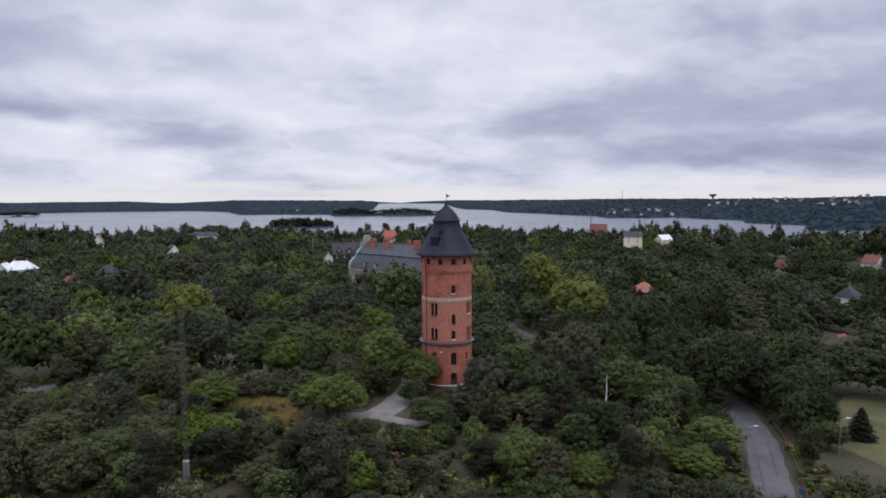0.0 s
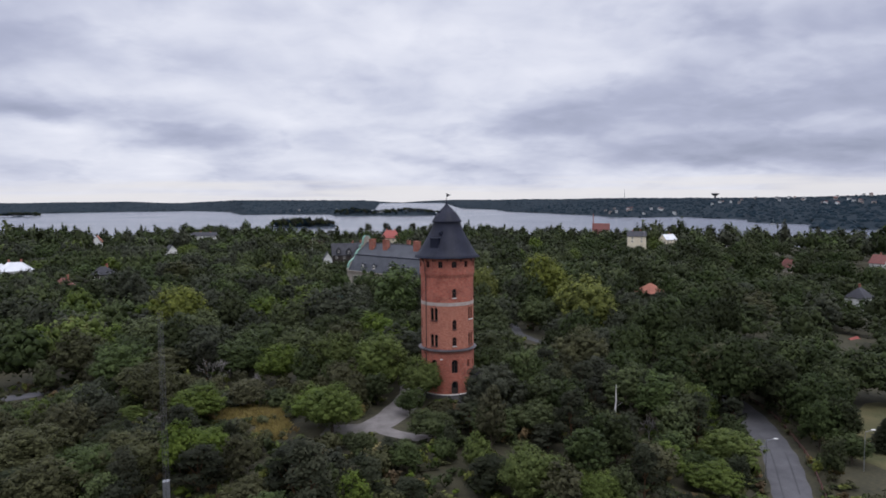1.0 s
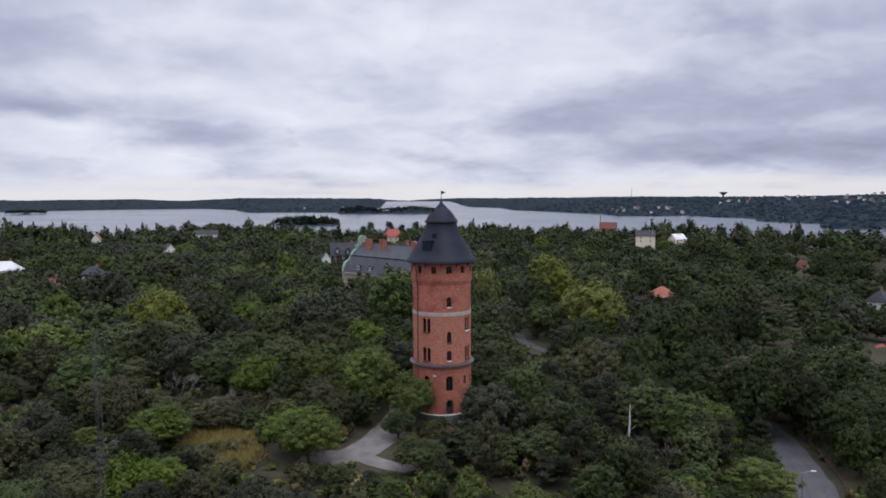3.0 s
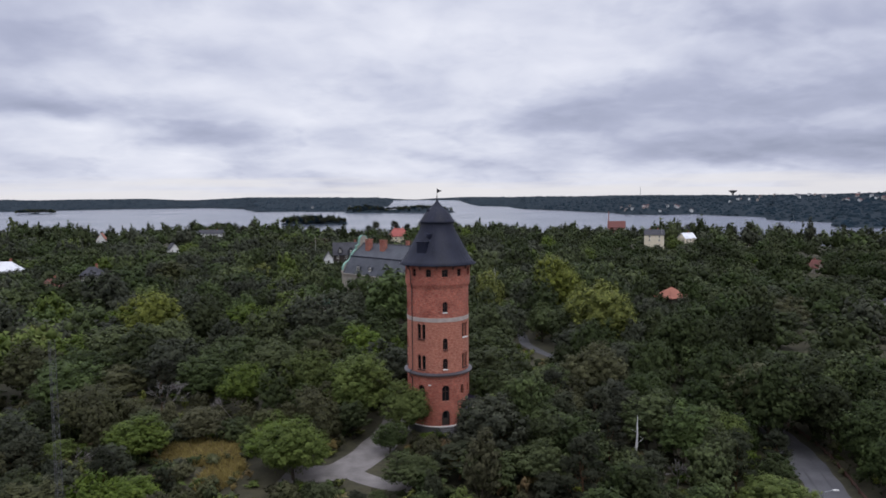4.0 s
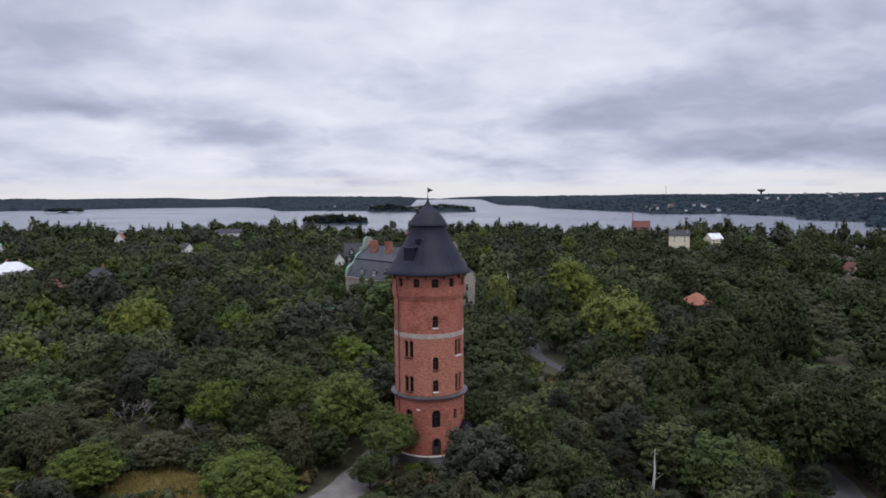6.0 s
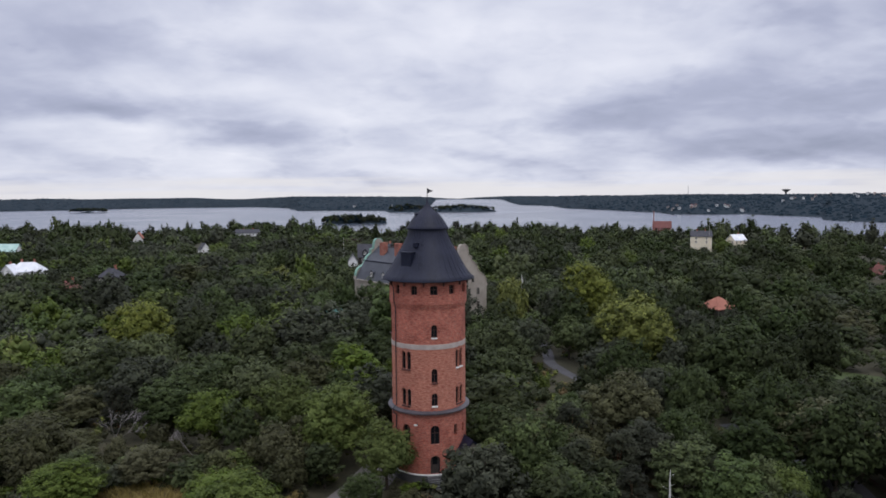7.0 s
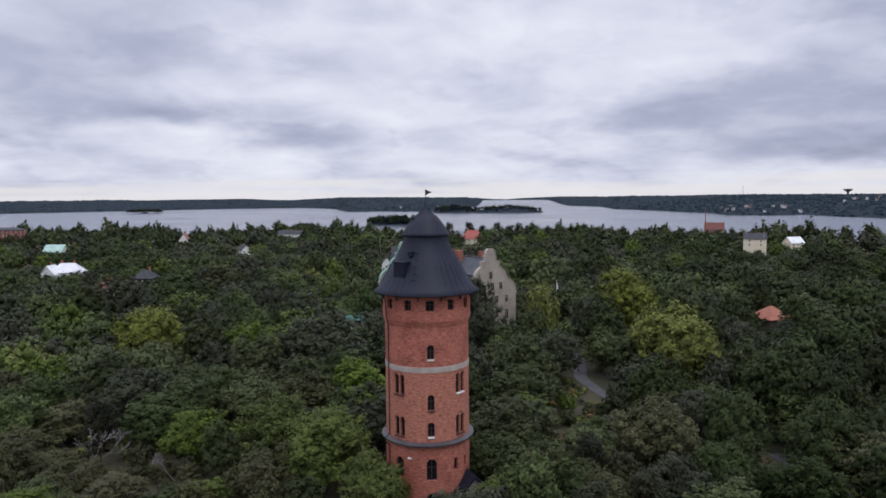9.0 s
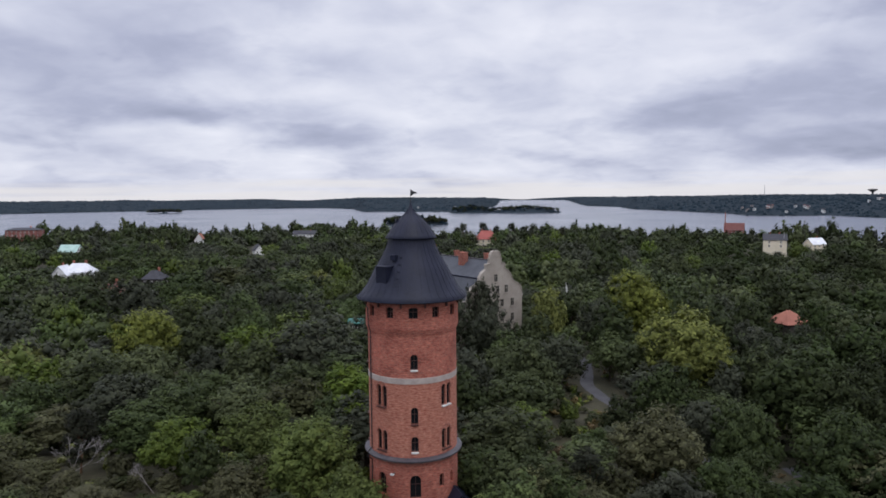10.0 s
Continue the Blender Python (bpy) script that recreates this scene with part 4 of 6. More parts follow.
castle()
house(149.5, 452, -12, 15, 12, -9, 5.6, 9.4, M["cream"], M["roof_dark"], "cream rendered villa with a dark mansard roof", rows=2, cols=2, ridge_y=False, chimneys=2)
house(177, 456, 25, 11, 9, -9, 2.4, 6.4, M["cream"], M["roof_white"], "cream villa with a pale metal gable roof", rows=1, chimneys=1)
house(-60, 458, 6, 17, 12, -9, 4.8, 11.3, M["cream"], M["tile_red"], "villa with a bright red tiled roof", hip=4.5, chimneys=2, cols=4)
house(222, 955, -15, 26, 12, -22, -11, -2.0, M["red_wall"], M["roof_rust"], "far red lakeside building with a steep red roof", cols=6, chimneys=0)
house(-241, 233, 16, 15, 9, -8, 0.6, 5.2, M["white"], M["roof_white"], "white villa with a pale sheet-metal hipped roof", hip=4, chimneys=2, sight=False)
SIGHTS.append((-241, 233, 2.0, 4.5))
house(-246, 227, 106, 9, 7, -8, 0.0, 4.4, M["white"], M["roof_white"], "white villa wing with a pale sheet-metal gable roof", ridge_y=False, chimneys=1, sight=False, category="house wing")
house(-332, 333, 8, 13, 9, -8, 2.8, 7.2, M["white"], M["roof_green"], "white house with a pale green copper roof", chimneys=0, sight=False)
SIGHTS.append((-332, 333, 4.6, 4.0))
house(-456, 425, 12, 26, 13, -8, 13.0, 15.0, M["red_wall"], M["roof_dark"], "red brick block with a low dark roof", hip=5, rows=4, cols=7, chimneys=1, sight=False)
SIGHTS.append((-456, 425, 11.0, 6.0))
house(75, 139, 32, 8.0, 7.6, -8, 0.8, 4.2, M["dark_wood"], M["tile_orange"], "dark timber house with an orange tiled hipped roof", hip=3.4, rows=0, cols=0, chimneys=0, over=0.6, sight=False)
SIGHTS.append((75, 139, 2.2, 2.6))
villa = house(-63, 252, 14, 17, 10, -8, 7.4, 13.2, M["dark_wood"], M["roof_dark"], "dark villa with a steep black roof and gables", rows=2, cols=4, chimneys=1)
for dx, dz, dw in ((-5.2, 8.2, 2.6), (0.4, 7.8, 3.2), (5.4, 8.2, 2.6)):
    gable = bmesh.new()
    prism(gable, [(-dw / 2, 0), (dw / 2, 0), (dw / 2, 1.6), (0, 3.4), (-dw / 2, 1.6)], -5.3, -0.6, Matrix.Translation((dx, 0, dz)))
    dormer = part("dormer", gable, M["roof_dark"], villa)
    window_on(dormer, Matrix(), dx, -5.34, dz + 1.0, 1.1, 1.3, M["frame_pale"])
house(-72.5, 243.5, 14, 4.6, 6, -8, 5.6, 9.0, M["white"], M["roof_dark"], "white gabled wing with a dark roof", ridge_y=True, rows=2, cols=1, chimneys=0, category="house wing")
house(-56, 252, 30, 10, 9, -8, 7.5, 13.4, M["dark_wood"], M["roof_dark"], "dark gabled villa with a steep black roof", ridge_y=True, rows=2, cols=2, chimneys=1, sight=False)
house(187, 193, 38, 9, 9, -19, -9.5, -4.8, M["white"], M["roof_dark"], "white villa with a dark mansard roof", hip=3, rows=2, cols=2, chimneys=1, sight=False)
SIGHTS.append((187, 193, -8.6, 2.2))
SIGHTS.append((221, 335, -13.0, 2.5))
house(221, 335, 35, 5.4, 7, -24, -9.0, -4.6, M["plaster"], M["roof_rust"], "tall narrow beige villa with a steep red roof", ridge_y=True, rows=3, cols=2, chimneys=1)
house(283, 335, 30, 11, 10, -24, -7.0, -1.8, M["white"], M["roof_rust"], "white villa with a tiled gable roof", ridge_y=True, rows=2, cols=3, chimneys=1)
house(-374, 562, 20, 9, 11, -10, -3.8, 2.8, M["white"], M["tile_orange"], "white gabled house with an orange tiled roof", ridge_y=True, rows=2, cols=2, chimneys=0)
house(-190, 192, 25, 10, 9, -10, -3.4, 1.2, M["cream"], M["roof_rust"], "villa with a weathered red tiled hipped roof", hip=4.0, chimneys=1, sight=False)
SIGHTS.append((-190, 192, 0.2, 2.0))
house(-178, 206, 10, 9, 8, -10, 1.5, 5.2, M["dark_wood"], M["roof_dark"], "dark timber villa with a black roof", hip=3.0, chimneys=1)
house(-237, 422, 40, 7, 9, -10, -2.5, 1.8, M["white"], M["roof_dark"], "white gabled cottage with a dark roof", ridge_y=True, rows=1, cols=2, chimneys=0)
house(-297, 655, 4, 28, 12, -14, -2.5, 1.2, M["white"], M["roof_dark"], "long white house with a dark roof", rows=2, cols=7, chimneys=2)
house(139, 113, 40, 6, 5, -17, -14.2, -12.2, M["red_wall"], M["tile_red"], "small red shed with a red roof", rows=0, cols=0, chimneys=0, category="shed", name="shed")
house(-40, 92, 5, 3.6, 3, -6, 5.9, 6.6, M["dark_wood"], M["roof_teal"], "low house with a dark teal sheet roof", rows=1, cols=2, chimneys=0, sight=False)
house(97, 122, 20, 5, 2.3, -10, -7.2, -6.9, M["white"], M["white"], "white caravan parked among trees", hip=0.6, rows=1, cols=2, chimneys=0, over=0.05, sight=False, category="caravan", name="caravan")
house(-77, 107, 35, 5.6, 2.3, gz(-77, 107), gz(-77, 107) + 2.0, gz(-77, 107) + 2.3, M["white"], M["white"], "white van parked among trees", hip=0.6, rows=1, cols=2, chimneys=0, over=0.05, sight=False, category="van", name="van")
house(-89, 116, -10, 5.6, 2.3, gz(-89, 116), gz(-89, 116) + 2.0, gz(-89, 116) + 2.3, M["white"], M["white"], "white van parked among trees", hip=0.6, rows=1, cols=2, chimneys=0, over=0.05, sight=False, category="van", name="van")


# ---- trees ----
rng = np.random.default_rng(7)


def leaf_cards(cen, rad, count, size, rg, squash=0.85, flat=0.3, droop=0.0, loose=0.45):
    """Small leaf sprays on the skins of several clumps: centres (n, 3), radii (n,). The clumps reach outward from
    the crown's heart, and sprays that lie inside another clump are left out."""
    heart = np.array((*cen[:, :2].mean(axis=0), cen[:, 2].min() * 0.6 + cen[:, 2].max() * 0.4))
    span = np.maximum(np.abs(cen - heart).max(axis=0), 0.3)
    share = rad ** 2 / (rad ** 2).sum()
    owner = rg.choice(len(rad), int(count * 1.7), p=share)
    u = rg.normal(size=(len(owner), 3))
    u /= np.linalg.norm(u, axis=1)[:, None]
    u[:, 2] = np.where((u[:, 2] < -0.25) & (rg.random(len(owner)) < 0.6), -u[:, 2], u[:, 2])
    axis = (cen - heart) / span * 0.6 + np.array((0, 0, 0.8))
    axis = (axis / np.maximum(np.linalg.norm(axis, axis=1), 0.2)[:, None])[owner]
    along = (u * axis).sum(axis=1)
    reach = rad[owner] * rg.uniform(0.62, 1.16, len(owner))
    p = cen[owner] + u * (reach * (1 - 0.22 * np.maximum(along, 0)))[:, None] * (1, 1, squash) + axis * (along * reach * 0.55)[:, None]
    d = np.linalg.norm((p[:, None] - cen[None]) / (1, 1, squash), axis=2) / rad[None]
    keep = np.flatnonzero(d.min(axis=1) > 0.46)[:count]
    p, u = p[keep], u[keep]
    k = len(p)
    out = (p - heart) / span
    out /= np.linalg.norm(out, axis=1)[:, None]
    n = out * 0.60 + u * 0.50 + rg.normal(size=(k, 3)) * loose + np.array((0, 0, flat))
    n /= np.linalg.norm(n, axis=1)[:, None]
    t = np.cross(n, rg.normal(size=(k, 3)))
    t /= np.linalg.norm(t, axis=1)[:, None]
    b = np.cross(n, t)
    s = (size * rg.uniform(0.6, 1.35, k))[:, None]
    q = np.stack([p - t * s * 0.5 + b * s * 0.4, p - t * s * 0.45 - b * s * 0.42, p + t * s * 0.75 - n * s * 0.12], 1)
    q[..., 2] -= droop * s
    i = np.arange(k * 3).reshape(-1, 3)
    # a spray is a curved tuft: its shading follows the swell of its clump and of the crown
    swell = out * 0.55 + u * 0.50 + rg.normal(size=(k, 3)) * 0.15 + np.array((0, 0, flat))
    swell /= np.linalg.norm(swell, axis=1)[:, None]
    return q.reshape(-1, 3), np.concatenate([i, i[:, 2:]], 1), np.repeat(swell, 3, axis=0)


OCTA = (np.array([[1.1, 0, 0], [0, 1.1, 0], [-1.1, 0, 0], [0, -1.1, 0], [0, 0, 1.1], [0, 0, -1.1]]), np.array([[0, 1, 4, 4], [1, 2, 4, 4], [2, 3, 4, 4], [3, 0, 4, 4], [1, 0, 5, 5], [2, 1, 5, 5], [3, 2, 5, 5], [0, 3, 5, 5]]))


def cores(cen, rad, rg, shape, squash=0.85, scale=0.60):
    """The dim leafy inside of each clump."""
    bv, bf = shape
    vs, fs, ns = [], [], []
    for i, (c, r) in enumerate(zip(cen, rad)):
        j = bv * (1 + rg.uniform(-0.18, 0.14, len(bv)))[:, None] * r * scale * (1, 1, squash)
        vs.append(j + c)
        fs.append(bf + i * len(bv))
        ns.append(bv / 1.1)
    return np.concatenate(vs), np.concatenate(fs), np.concatenate(ns)


def join(*meshes):
    vs, fs, ns, k = [], [], [], 0
    for v, f, *n in meshes:
        vs.append(v)
        fs.append(f + k)
        ns += n
        k += len(v)
    return (np.concatenate(vs), np.concatenate(fs), *([np.concatenate(ns)] if ns else []))


def crown_balls(rg, R, z0, z1, count, ball=(0.30, 0.46), heart=1.0, lobes=9):
    """Clump centres on a domed crown between z0 and z1, radius R, that is parted into lobes, and a few large ones that fill its heart."""
    mid = z0 + (z1 - z0) * 0.40
    a = rg.uniform(0, 6.28)

    def sphere(n, turn):
        j = np.arange(n) + 0.5
        ct = 1 - 1.72 * j / n
        az = math.pi * (1 + 5 ** 0.5) * j + turn
        st = np.sqrt(1 - ct * ct)
        return np.stack([np.cos(az) * st, np.sin(az) * st, ct], 1)

    way = sphere(count, a)
    peaks = sphere(lobes, a + 1.0) + rg.normal(size=(lobes, 3)) * 0.16
    peaks /= np.linalg.norm(peaks, axis=1)[:, None]
    size = rg.uniform(0.80, 1.14, lobes)
    near = way @ peaks.T
    own = near.argmax(axis=1)
    swell = (0.46 + 0.54 * np.sqrt(np.clip((near.max(axis=1) - 0.76) / 0.24, 0, 1))) * size[own]
    swell *= rg.uniform(0.88, 1.06, count) * 0.90
    rise = np.where(way[:, 2] > 0, z1 - mid, (mid - z0) * 0.9)
    cen = np.stack([way[:, 0] * R * swell, way[:, 1] * R * swell, mid + way[:, 2] * rise * np.minimum(swell, 0.95)], 1)
    rad = rg.uniform(*ball, count) * R
    fill = [(0, 0, mid + (z1 - mid) * 0.38), (0.2 * R, 0.1 * R, mid), (-0.2 * R, 0.1 * R, mid + 0.1 * (z1 - mid)), (0, -0.2 * R, mid - 0.3 * (mid - z0))]
    return np.concatenate([cen, fill]), np.concatenate([rad, np.array((0.42, 0.48, 0.48, 0.48)) * R * heart])


def limb_mesh(rg, trunk_r, height, cen, wood=6, lean=0.4, seg=6):
    """A tapered trunk with limbs that reach into the clumps."""
    bm = bmesh.new()
    top = height * 0.72
    pts = [Vector((rg.normal() * lean * k / 4, rg.normal() * lean * k / 4, top * k / 4 - (0.8 if k == 0 else 0))) for k in range(5)]
    for k in range(4):
        tube(bm, pts[k], pts[k + 1], trunk_r * (1 - 0.2 * k), trunk_r * (0.8 - 0.2 * k) + 0.02, seg)
    picks = rg.choice(len(cen), min(wood, len(cen)), replace=False)
    for i in picks:
        s = pts[2] if cen[i][2] > top * 0.7 else pts[1]
        e = Vector(cen[i])
        m = (s + e) / 2 + Vector((0, 0, -0.25 * (e - s).length * 0.3))
        tube(bm, s, m, trunk_r * 0.38, trunk_r * 0.26, 4)
        tube(bm, m, e, trunk_r * 0.26, 0.03, 3)
    return bm


def make_tree(name, R, H, bare, balls, cards, size, leaf, bark, label, category="tree", seed=1, ball=(0.11, 0.23), flat=0.40, droop=0.0, squash=0.9, core=OCTA, trunk=0.25, group="", heart=1.0):
    """A model tree at the origin; copies of it are planted later."""
    rg = np.random.default_rng(seed)
    c, r = crown_balls(rg, R, bare, H - ball[0] * R * 0.6, balls, ball, heart)
    t = new(name)
    tagged(t, label, category, group)
    bm = limb_mesh(rg, trunk, H, c)
    part("trunk", bm, bark, t)
    me = quads_mesh("crown", *join(cores(c, r, rg, core, squash), leaf_cards(c, r, cards, size, rg, squash, flat, droop)))
    crown = finish("crown", me, leaf, t)
    return t


def make_pine(seed, leaf, label, H=13.0, R=3.4, tall=0.30, cards=3600):
    """A pine: bare reddish trunk, loose flat clumps of needles."""
    rg = np.random.default_rng(seed)
    n = 22
    z = H * (tall + (1 - tall) * (np.arange(n) + 0.5) / n)
    th = np.arange(n) * 2.4 + rg.uniform(0, 1, n)
    reach = R * (1.1 - 0.75 * ((z / H - tall) / (1 - tall)) ** 1.5) * rg.uniform(0.45, 0.85, n)
    c = np.stack([np.cos(th) * reach, np.sin(th) * reach, z], 1)
    r = rg.uniform(0.26, 0.42, n) * R
    t = new("pine_tree")
    tagged(t, label, "pine", "pines on the hill")
    part("trunk", limb_mesh(rg, 0.2, H * 1.25, c, 13, 0.25), M["pine_bark"], t)
    me = quads_mesh("crown", *join(cores(c, r, rg, OCTA, 0.5, 0.66), leaf_cards(c, r, cards, 0.32, rg, 0.55, 0.4, 0.0, 0.6)))
    finish("crown", me, leaf, t)
    return t


def make_spruce(seed, leaf, label, H=9.0, R=2.6, cards=1900):
    """A conifer: tiers of drooping boughs round a straight stem."""
    rg = np.random.default_rng(seed)
    k = cards
    h = rg.random(k) ** 1.25
    tier = np.round(h * 15) / 15 + rg.normal(size=k) * 0.012
    reach = R * (1 - np.clip(tier, 0, 1)) ** 0.85 * (0.35 + 0.65 * rg.random(k) ** 0.5) + 0.06
    th = rg.uniform(0, 2 * math.pi, k)
    reach *= 1 + 0.18 * np.sin(th * 5 + tier * 40)
    p = np.stack([np.cos(th) * reach, np.sin(th) * reach, 0.5 + tier * (H - 0.6) - reach * 0.28], 1)
    out = np.stack([np.cos(th), np.sin(th), np.full(k, -0.3)], 1)
    side = np.stack([-np.sin(th), np.cos(th), np.zeros(k)], 1)
    s = rg.uniform(0.3, 0.62, k)[:, None]
    q = np.stack([p - out * s * 0.5, p - side * s * 0.36 - (0, 0, 0.05), p + out * s * 0.7, p + side * s * 0.36 - (0, 0, 0.05)], 1)
    t = new("spruce_tree")
    tagged(t, label, "spruce", "spruces on the hill")
    bm = bmesh.new()
    tube(bm, (0, 0, -0.6), (0, 0, H * 0.95), 0.18, 0.02)
    part("trunk", bm, M["bark"], t)
    bm = bmesh.new()
    bmesh.ops.create_cone(bm, segments=9, radius1=R * 0.55, radius2=0.05, depth=H * 0.85, matrix=Matrix.Translation((0, 0, H * 0.5)))
    cv = np.array([x.co for x in bm.verts])
    cf = np.array([[y.index for y in x.verts] for x in bm.faces if len(x.verts) == 4])
    bm.free()
    cv = cv * (1 + rg.uniform(-0.1, 0.1, (len(cv), 1)))
    finish("crown", quads_mesh("crown", *join((cv, cf), (q.reshape(-1, 3), np.arange(k * 4).reshape(-1, 4)))), leaf, t)
    return t


def branch_tree(bm, rg, at, way, length, radius, depth):
    """Bare forking branches."""
    end = at + way * length
    tube(bm, at, end, max(radius, 0.017), max(radius * 0.6, 0.012), 5 if depth > 2 else 3)
    if depth == 0:
        return
    for _ in range(3 if depth > 1 else 2):
        w = (way + Vector(rg.normal(size=3)) * 0.36 + Vector((0, 0, 0.2))).normalized()
        branch_tree(bm, rg, at + way * length * rg.uniform(0.55, 1.0), w, length * rg.uniform(0.5, 0.8), radius * 0.55, depth - 1)


def dead_tree(x, y, height, seed, mat, label, name="dead_tree", lean=(0, 0, 1), straight=False, radius=0.055):
    rg = np.random.default_rng(seed)
    bm = bmesh.new()
    way = Vector(lean).normalized()
    if straight:
        a = Vector((0, 0, -0.5))
        for k in range(5):
            b = a + way * (height / 5) + Vector((rg.normal() * 0.12, rg.normal() * 0.12, 0))
            tube(bm, a, b, radius * (1 - 0.17 * k), radius * (0.83 - 0.17 * k), 7)
            if k > 0:
                for _ in range(3):
                    w = Vector((rg.normal(), rg.normal(), 0.25)).normalized()
                    tube(bm, a.lerp(b, rg.random()), a.lerp(b, 0.6) + w * rg.uniform(0.5, 1.3), 0.02, 0.006, 4)
            a = b
    else:
        branch_tree(bm, rg, Vector((0, 0, -0.4)), way, height * 0.38, radius, 5)
    t = new(name)
    t.matrix_world = pose(x, y, gz(x, y))
    tagged(t, label, "dead tree")
    part("trunk", bm, mat, t)
    return t


LIME = "full-crowned green lime tree in summer leaf"
BROAD = "broadleaf trees on the hill"
TALL = "tall green broadleaf tree in summer leaf"
KINDS = {
    "fine": [make_tree("broadleaf_tree", 5.2, 13.0, 1.6, 120, 7400, 0.28, M["leaf_green"], M["bark"], LIME, seed=s, ball=(0.09, 0.20), group=BROAD) for s in (11, 12, 13, 14)],
    "broad": [make_tree("broadleaf_tree", 5.2, 13.0, 1.6, 80, 4200, 0.38, M["leaf_green"], M["bark"], LIME, seed=s, group=BROAD) for s in (11, 12, 13, 14)],
    "tall": [make_tree("broadleaf_tree", 4.4, 16.0, 2.6, 80, 4200, 0.38, M["leaf_green"], M["bark"], TALL, seed=s, group=BROAD) for s in (21, 22, 23)],
    "broad_mid": [make_tree("broadleaf_tree", 5.2, 13.0, 1.6, 60, 2600, 0.48, M["leaf_green"], M["bark"], LIME, seed=s, group=BROAD, core=OCTA) for s in (15, 16, 17, 18)],
    "tall_mid": [make_tree("broadleaf_tree", 4.4, 16.0, 2.6, 60, 2600, 0.48, M["leaf_green"], M["bark"], TALL, seed=s, group=BROAD, core=OCTA) for s in (24, 25, 26)],
    "loose": [make_tree("broadleaf_tree", 4.8, 12.0, 1.6, 76, 4300, 0.34, M["leaf_grey"], M["bark"], "loose grey-green willow-like tree", seed=s, heart=0.8, ball=(0.10, 0.22), droop=0.25, flat=0.2, group=BROAD) for s in (31, 32)],
    "bush": [make_tree("bush", 1.9, 3.4, 0.2, 22, 900, 0.27, M["leaf_green"], M["bark"], "rounded green bush on the slope", "bush", seed=s, ball=(0.20, 0.36), core=OCTA, trunk=0.06, group="bushes on the slope") for s in (41, 42, 43)],
    "sapling": [make_tree("young_tree", 2.3, 7.0, 0.9, 46, 2000, 0.26, M["leaf_green"], M["bark"], "slender young broadleaf tree", "young tree", seed=s, ball=(0.17, 0.34), core=OCTA, trunk=0.09, heart=0.6, group="young trees on the slope") for s in (51, 52, 53)],
    "pine": [make_pine(s, M["needle"], "dark green pine with loose needle clumps") for s in (61, 62, 63)],
    "spruce": [make_spruce(s, M["needle"], "dark green conical spruce") for s in (71, 72)],
}
CAMS = [(1.2, -134.0, 37.4), (2.3, -117.6, 37.3), (6.5, -101.7, 37.2), (9.7, -92.4, 37.4), (13.7, -80.5, 37.6), (17.7, -72.8, 37.6)]
# places that stay in sight over the tree tops: x, y, z, half width
SIGHTS += [(-10, -12, 0.5, 3.0), (-13, -20, 0.5, 3.5), (-17, -20, 0.5, 2.0), (-6.5, -24, 0.5, 2.0), (-36, -13.5, 0.6, 5.0), (-30, -20, 0.6, 1.6), (57.2, -7, -7.3, 2.4), (59.8, 4, -7.3, 2.2), (53.0, -20, -7.3, 2.4), (49, -30, -7.3, 2.0), (18, 86, -3.0, 0.9), (18, 74, -3.0, 0.9), (21, 62, -3.0, 0.7), (79, -14, -8.0, 3.0), (95, 87, -6.0, 3.5), (149.5, 452, -1.5, 6.0), (-97, 17, -6.0, 2.0), (-2, -6, 1.6, 1.6), (-1.5, -4.5, 8.0, 5.0), (28.5, -6.0, -0.5, 0.3), (32.4, -16, -2.2, 0.7), (-76, 58, 8.5, 6.0), (36, 58, 8.0, 6.5), (29, 108, 10.5, 5.0), (-14.2, -4.5, 6.0, 5.0), (-21.5, 3.5, 6.5, 3.5), (43.4, -18.5, -3.5, 4.5), (36.5, -34, -4.0, 4.0), (10.8, -31, 0.5, 3.5), (-48, 2, 3.6, 1.0), (-36, 2, 3.4, 1.0), (-53, -18, 1.8, 2.0), (-35.5, -46.5, 0.8, 0.8)]


def segment_gap(px, py, line):
    best = 1e9
    for (x0, y0), (x1, y1) in zip(line, line[1:]):
        dx, dy = x1 - x0, y1 - y0
        s = min(max(((px - x0) * dx + (py - y0) * dy) / (dx * dx + dy * dy), 0), 1)
        best = min(best, math.hypot(px - x0 - dx * s, py - y0 - dy * s))
    return best


WAYS = ((ROAD, 4.6), (TRACK, 3.4), (SPUR, 2.2), (LANE, 3.0))
HOUSES = [(-1.5, 0.5, 6.2), (3.3, -3.0, 3.5)] + [(-34 + 3.6 * k, 121 - 3.3 * k, 10.5) for k in range(9)]
HOUSES += [(32.3, -16, 2.6), (34.5, -14, 2.2), (-48, 2, 1.2), (-36, 2, 1.0), (-53, -18, 1.6), (-58, -40, 2.4), (28.6, -5.2, 1.2)]
HOUSES += [(ob.location.x, ob.location.y, 9.0 if ob.name.startswith("house") else 3.0) for ob in scene.objects if ob.type == "EMPTY" and ob.name.split(".")[0] in ("house", "shed", "caravan", "van")]


def room(x, y, r):
    """Whether a trunk may stand there."""
    for line, half in WAYS:
        if segment_gap(x, y, line) < half + r * 0.25:
            return False
    return all(math.hypot(x - a, y - b) > q + r * 0.3 for a, b, q in HOUSES)


